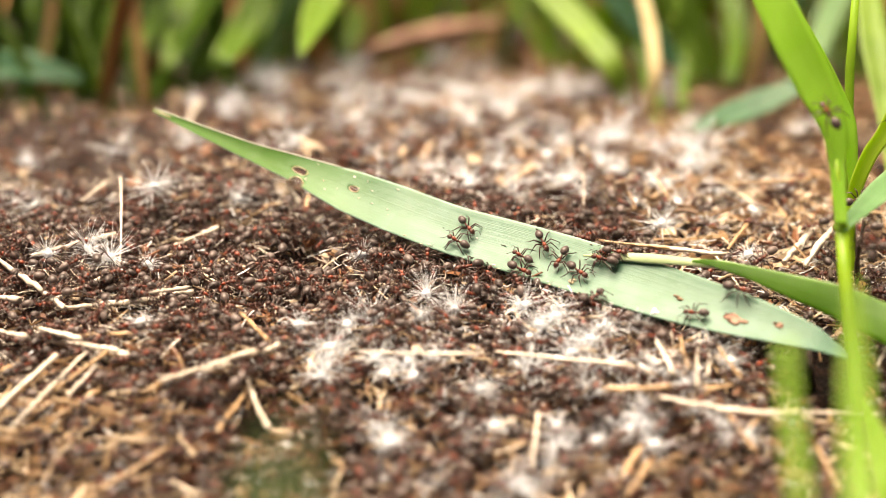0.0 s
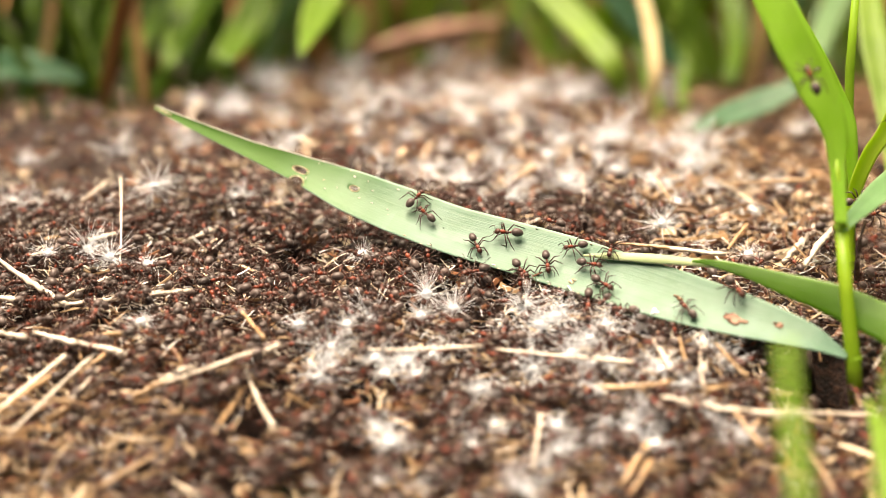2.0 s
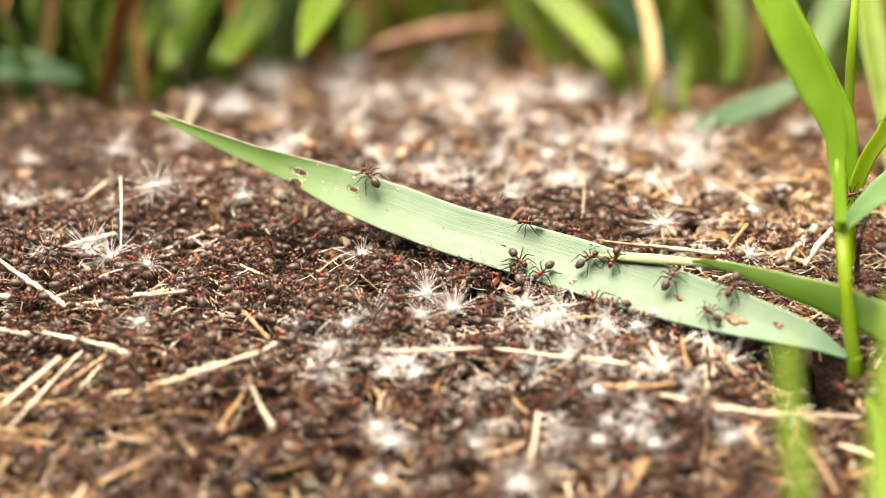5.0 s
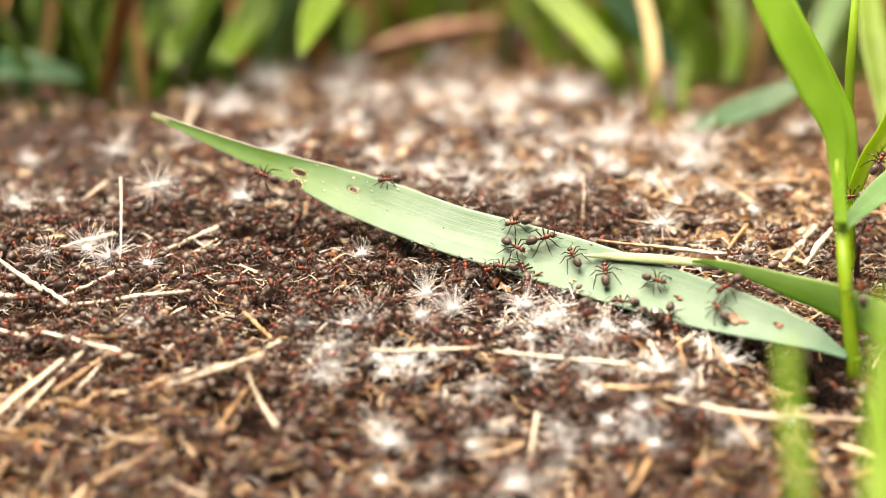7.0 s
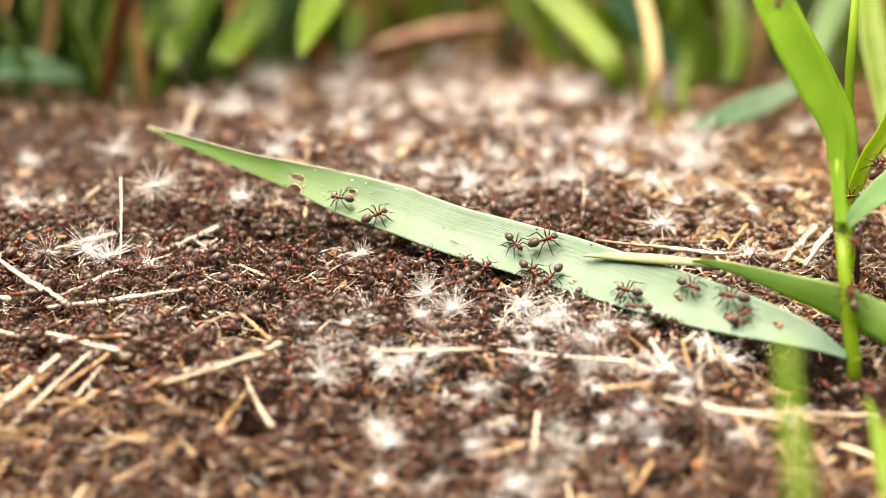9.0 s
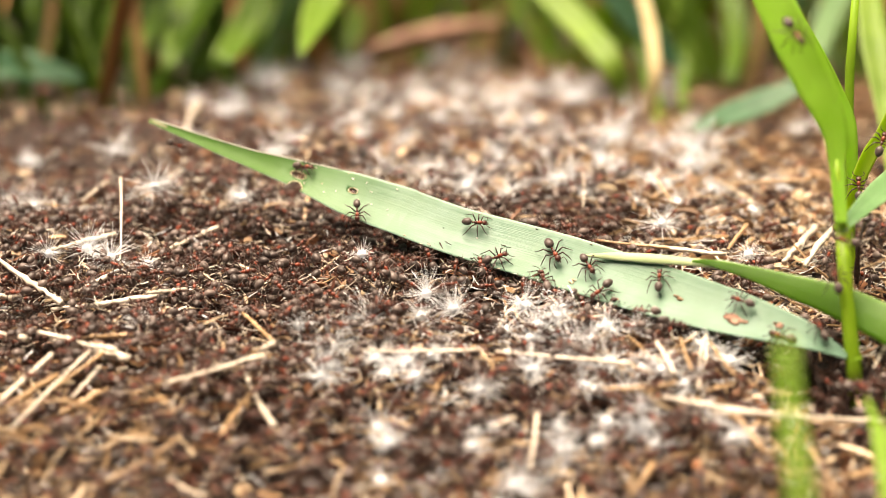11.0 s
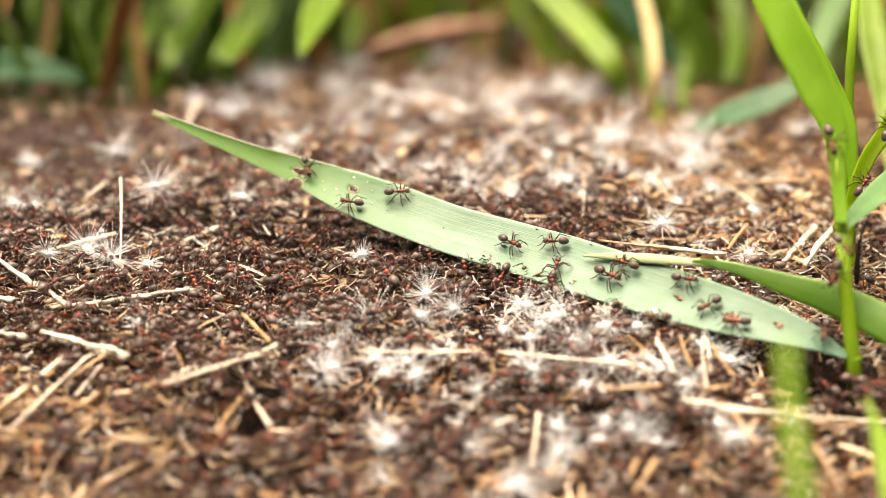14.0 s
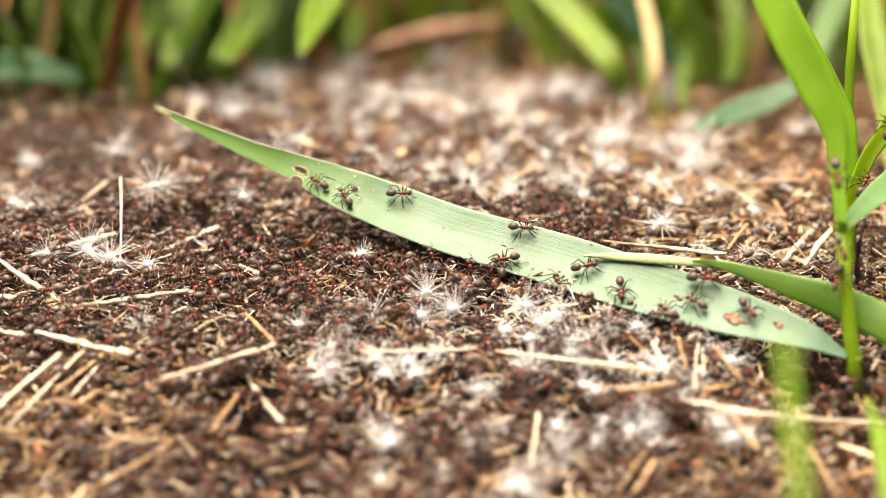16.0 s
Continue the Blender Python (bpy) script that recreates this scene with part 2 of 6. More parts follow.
def leaf(name, path, widths, ups, material, parent, label="", fold=0.25, n=28, m=7, thick=0.0003, at=(0, 0, 0)):
    grid, nor = leaf_grid(path, widths, ups, fold, n, m)
    data = leaf_mesh(name, grid, nor, thick, at)
    return part(name, data, material, parent, label, at)


def arrays(bm):
    """Triangles of a bmesh as numbers, to be strewn."""
    bmesh.ops.triangulate(bm, faces=bm.faces)
    bm.verts.index_update()
    v = np.array([x.co[:] for x in bm.verts])
    f = np.array([[x.index for x in y.verts] for y in bm.faces])
    mi = np.array([y.material_index for y in bm.faces])
    bm.free()
    return v, f, mi


def strewn(name, shapes, places, materials, label, category, smooth=True):
    """ONE object of many loose bits: places are (shape, 4x4 matrix)."""
    vs, fs, ms, base = [], [], [], 0
    for k, m in places:
        v, f, mi = shapes[k]
        m = np.array(m)
        vs.append(v @ m[:3, :3].T + m[:3, 3])
        fs.append(f + base)
        ms.append(mi)
        base += len(v)
    v, f, mi = np.vstack(vs), np.vstack(fs), np.concatenate(ms)
    data = bpy.data.meshes.new(name)
    data.from_pydata(v.tolist(), [], f.tolist())
    for mat in materials:
        data.materials.append(mat)
    data.polygons.foreach_set("material_index", mi.astype(np.int32))
    if smooth:
        data.shade_smooth()
    data.update()
    return tagged(new(name, data), label, category, kind="stuff")


rng = random.Random(11)


# ---- the ground: one sheet to the horizon, fine under the view ----
def ground_sheet():
    def lines(lo, hi, step, far):
        near = list(np.arange(lo, hi + step / 2, step))
        out, d = [], step * 2
        while d < far:
            out.append(d)
            d *= 1.6
        return [lo - x for x in out[::-1]] + near + [hi + x for x in out]
    xs, ys = lines(-0.16, 0.16, 0.0016, 60), lines(-0.13, 0.27, 0.0016, 60)
    verts = []
    for y in ys:
        for x in xs:
            near = max(0.0, 1 - max(abs(x) - 0.16, abs(y - 0.06) - 0.2, 0) * 8)
            lump = noise.fractal(Vector((x * 160, y * 160, 0.3)), 1.0, 2.0, 4) * 0.0017 + abs(noise.noise(Vector((x * 420, y * 420, 5)))) * 0.0013
            verts.append((x, y, (height(x, y) + lump) * near - 0.0035))
    nx = len(xs)
    faces = [(j * nx + i, j * nx + i + 1, (j + 1) * nx + i + 1, (j + 1) * nx + i) for j in range(len(ys) - 1) for i in range(nx - 1)]
    data = bpy.data.meshes.new("ground")
    data.from_pydata(verts, [], faces)
    data.materials.append(SOIL)
    data.shade_smooth()
    return tagged(new("ground", data), "dark brown crumbly soil of an ant nest mound", "ground", kind="structure")


ground_sheet()


# ---- the grass plant with the fallen leaf ----
BASE = Vector((0.0832, -0.0515, -0.0120))
plant = thing("grass_plant", BASE, "bright green grass plant with one long leaf lying on the nest", "grass")
LEAF_PATH = [
    (0.0807, -0.0503, -0.0011),
    (0.0742, -0.0470, 0.0012),
    (0.0679, -0.0434, 0.0020),
    (0.0593, -0.0390, 0.0028),
    (0.0483, -0.0328, 0.0035),
    (0.0372, -0.0256, 0.0041),
    (0.0258, -0.0183, 0.0048),
    (0.0140, -0.0125, 0.0060),
    (0.0019, -0.0080, 0.0078),
    (-0.0103, -0.0025, 0.0103),
    (-0.0202, 0.0014, 0.0129),
    (-0.0312, 0.0079, 0.0152),
    (-0.0417, 0.0114, 0.0181),
    (-0.0531, 0.0151, 0.0217),
    (-0.0644, 0.0190, 0.0255),
]
LEAF_UPS = [
    (-0.03, -0.62, 0.78),
    (-0.11, -0.57, 0.81),
    (-0.20, -0.54, 0.82),
    (-0.21, -0.50, 0.84),
    (-0.25, -0.49, 0.84),
    (-0.26, -0.48, 0.84),
    (-0.21, -0.50, 0.84),
    (-0.12, -0.53, 0.84),
    (-0.07, -0.54, 0.84),
    (-0.03, -0.54, 0.84),
    (-0.11, -0.59, 0.80),
    (-0.13, -0.67, 0.73),
    (-0.06, -0.76, 0.65),
    (-0.05, -0.77, 0.64),
    (-0.06, -0.78, 0.63),
]
LEAF_WIDTHS = [0.0011, 0.0053, 0.0077, 0.0104, 0.0121, 0.0126, 0.0129, 0.0126, 0.0121, 0.0121, 0.0104, 0.0065, 0.0041, 0.0025, 0.0009]
big, big_nor = leaf_grid(LEAF_PATH, LEAF_WIDTHS, LEAF_UPS, 0.13, 240, 21)
cut = 153
HINGE = Vector((-0.01022, -0.00284, 0.01011))
HOLES = [(0.7870, 0.500, 0.011, 0.11), (0.7118, 0.600, 0.0065, 0.06), (0.7830, 0.000, 0.011, 0.24)]
blade = part("leaf_blade", leaf_mesh("leaf_blade", big, big_nor, 0.0003, BASE, (), 0, cut, cut), GREEN, plant, "long pale green leaf blade lying across the nest")
blade_tip = part("leaf_tip", leaf_mesh("leaf_tip", big - big_nor[:, None, :] * 0.00002, big_nor, 0.00026, HINGE, HOLES, cut - 3, None, cut - 4), GREEN, plant, "raised pointed leaf tip with eaten holes", HINGE - BASE)


# dried rims of the eaten holes, and specks on the leaf
def leaf_point(station, across, lift=0.0002):
    i, j = int(station * 239), int(across * 20)
    return Vector(big[i, j]) + Vector(big_nor[i]) * lift


for hs, ha, hl, hw in HOLES:
    pts = []
    for k in range(15):   # a bite at the margin has an open rim
        a = k * (math.tau if ha > 0.1 else math.pi) / 14
        st, ac = hs + hl * 1.05 * math.cos(a), ha + hw * 1.08 * math.sin(a)
        if 0.0 <= ac <= 1.0:
            f, g = st * 239, ac * 20
            i, j = int(f), min(19, int(g))
            p = (big[i, j] * (1 - (g - j)) + big[i, j + 1] * (g - j)) * (1 - (f - i)) + (big[i + 1, j] * (1 - (g - j)) + big[i + 1, j + 1] * (g - j)) * (f - i)
            pts.append(Vector(p) + Vector(big_nor[i]) * 0.00005 - HINGE)
    bm = bmesh.new()
    tube(bm, pts, [0.00010], 6)
    part("hole_rim", bm, RIM, blade_tip, "dry pale rim of an eaten hole")


# the pale upper edge of the raised tip
edge = [Vector(big[i, 20]) + Vector(big_nor[i]) * 0.00002 - HINGE for i in range(176, 240, 3)]
bm = bmesh.new()
tube(bm, edge, [0.00003] + [0.00013] * (len(edge) - 2) + [0.00008], 6)
part("tip_margin", bm, PALE_LEAF, blade_tip, "pale upper edge of the leaf tip")
bm = bmesh.new()
tube(bm, [Vector(big[i, 10]) - HINGE for i in range(233, 240, 2)], [0.00020, 0.00020, 0.00015, 0.00005], 6)
part("dry_point", bm, RIM, blade_tip, "withered yellow-brown leaf point")


def leaf_speck(station, across, length, width, material, label, seed):
    """A small dry crumb or scar lying on the leaf."""
    r = random.Random(seed)
    at = leaf_point(station, across)
    ob = thing("leaf_crumb", at, label, "crumb", "crumbs on the leaf")
    i = int(station * 239)
    along = Vector(big[min(i + 2, 239), 10] - big[i, 10]).normalized()
    nor = Vector(big_nor[i])
    turn = Matrix((along, nor.cross(along), nor)).transposed()
    bm = bmesh.new()
    for _ in range(4 if length > 0.001 else 1):
        off = Vector((r.uniform(-0.4, 0.4) * length, r.uniform(-0.4, 0.4) * width, 0))
        made = ellipsoid(bm, off, (length * r.uniform(0.25, 0.55), width * r.uniform(0.15, 0.4), 0.00016), 0, 6, 4)
        for v in made:
            v.co += Vector((r.uniform(-1, 1), r.uniform(-1, 1), r.uniform(-0.3, 0.3))) * min(length, width) * 0.24
    for v in bm.verts:
        v.co = turn @ v.co
    part("flake", bm, material, ob)


SPECKS = [(0.286, 0.50, 0.0016, 0.0009, BROWN_STRAW), (0.213, 0.42, 0.0040, 0.0022, BARK), (0.145, 0.55, 0.0020, 0.0009, BARK),
          (0.303, 0.10, 0.0011, 0.0011, FLUFF), (0.414, 0.20, 0.0014, 0.0012, RIM)]
for k, (st, ac, ln, wd, mat) in enumerate(SPECKS):
    leaf_speck(st, ac, ln, wd, mat, "small dry crumb on the green leaf", 60 + k)


def scar(parent, origin, station, across, length, width, material):
    """A small pale gnawed mark or nick, part of the leaf."""
    at = leaf_point(station, across, 0.00012) - origin
    i = int(station * 239)
    along = Vector(big[min(i + 2, 239), 10] - big[i, 10]).normalized()
    nor = Vector(big_nor[i])
    turn = Matrix((along, nor.cross(along), nor)).transposed()
    bm = bmesh.new()
    for v in ellipsoid(bm, (0, 0, 0), (length, width, 0.00008), 0, 6, 4):
        v.co += Vector((rng.uniform(-1, 1), rng.uniform(-1, 1), 0)) * width * 0.35
    for v in bm.verts:
        v.co = at + turn @ v.co
    part("scar", bm, material, parent, "small pale gnawed scar")


scar_rng = random.Random(31)
START = 0.6491
END = 0.7794
for k in range(16):
    scar(blade_tip, HINGE, scar_rng.uniform(START, END), scar_rng.choice((0.35, 0.5, 0.7, 0.85, 0.93)) + scar_rng.uniform(-0.05, 0.05), scar_rng.uniform(0.00012, 0.0004), scar_rng.uniform(0.00008, 0.00018), PALE_LEAF if k % 4 else RIM)
LOW = 0.3183
for k in range(22):
    scar(blade, BASE, scar_rng.uniform(LOW, START - 0.02), scar_rng.choice((0.02, 0.06, 0.02, 0.5, 0.97)), scar_rng.uniform(0.00015, 0.0007), scar_rng.uniform(0.00008, 0.00016), (PALE_LEAF, RIM, SNAG)[k % 3])
# ---- the ant ----
LEGS = {
    "fore": [(1.15, 0.35, 1.35), (1.75, 1.55, 2.35), (2.55, 2.35, 0.95), (3.35, 2.75, 0.05)],
    "mid": [(0.55, 0.40, 1.30), (0.55, 2.05, 2.45), (0.65, 3.20, 0.95), (0.95, 4.05, 0.05)],
    "hind": [(0.00, 0.36, 1.30), (-1.05, 1.95, 2.65), (-2.25, 2.85, 1.05), (-3.35, 3.45, 0.05)],
}
MM = 0.001


def scaled(points, flip=1):
    return [(x * MM, y * MM * flip, z * MM) for x, y, z in points]


def ant_pieces(fine=True):
    u, v = (14, 9) if fine else (6, 4)
    out = {}
    bm = bmesh.new()
    ellipsoid(bm, scaled([(-2.55, 0, 1.75)])[0], (1.46 * MM, 1.10 * MM, 1.04 * MM), -12, u, v + (4 if fine else 1), 0.10, 0.05)
    out["gaster"] = (bm, GASTER)
    bm = bmesh.new()
    ellipsoid(bm, scaled([(0.95, 0, 1.72)])[0], (0.78 * MM, 0.56 * MM, 0.58 * MM), -10, u, v, 0.1)
    ellipsoid(bm, scaled([(-0.05, 0, 1.55)])[0], (0.72 * MM, 0.42 * MM, 0.46 * MM), 14, u, v)
    ellipsoid(bm, scaled([(-0.90, 0, 1.55)])[0], (0.22 * MM, 0.30 * MM, 0.42 * MM), 0, u, v)
    out["thorax"] = (bm, ANT_RED)
    bm = bmesh.new()
    ellipsoid(bm, scaled([(2.35, 0, 1.72)])[0], (0.82 * MM, 0.74 * MM, 0.52 * MM), 28, u, v, -0.15)
    for f in (1, -1):
        if fine:
            ellipsoid(bm, scaled([(2.5, 0.55 * f, 1.98)])[0], (0.17 * MM, 0.10 * MM, 0.15 * MM), 0, 6, 4)
        tube(bm, scaled([(2.85, 0.28, 1.45), (3.25, 0.22, 1.22), (3.35, 0.02, 1.15)], f), [0.13 * MM, 0.10 * MM, 0.03 * MM], 4)
    out["head"] = (bm, ANT_HEAD)
    for f in (1, -1):
        bm = bmesh.new()
        tube(bm, scaled([(2.85, 0.30, 1.95), (3.05, 1.25, 2.35), (3.75, 1.50, 1.85), (4.45, 1.35, 1.25)], f), [0.09 * MM, 0.08 * MM, 0.10 * MM, 0.07 * MM], 5 if fine else 3)
        out["antenna" + ("" if f > 0 else " ")] = (bm, ANT_LEG)
        for leg, pts in LEGS.items():
            bm = bmesh.new()
            root = pts[0] if fine else (0, 0, 0)
            tube(bm, scaled([tuple(a - b for a, b in zip(p, root)) for p in pts], f), [0.17 * MM, 0.19 * MM, 0.12 * MM, 0.06 * MM], 5 if fine else 3)
            out[leg + "_leg" + ("" if f > 0 else " ")] = (bm, ANT_LEG)
    return out


def build_ant(label, group):
    ant = thing("ant", (0, 0, 0), label, "ant", group)
    for key, (bm, material) in ant_pieces(True).items():
        name = key.strip()
        if name.endswith("_leg"):
            leg = name.split("_")[0]
            side = -1 if key.endswith(" ") else 1
            part("leg", bm, material, ant, at=scaled([LEGS[leg][0]], side)[0])
        else:
            part(name, bm, material, ant, {"gaster": "dark grey-brown gaster", "thorax": "rust-red thorax"}.get(name, ""))
    return ant


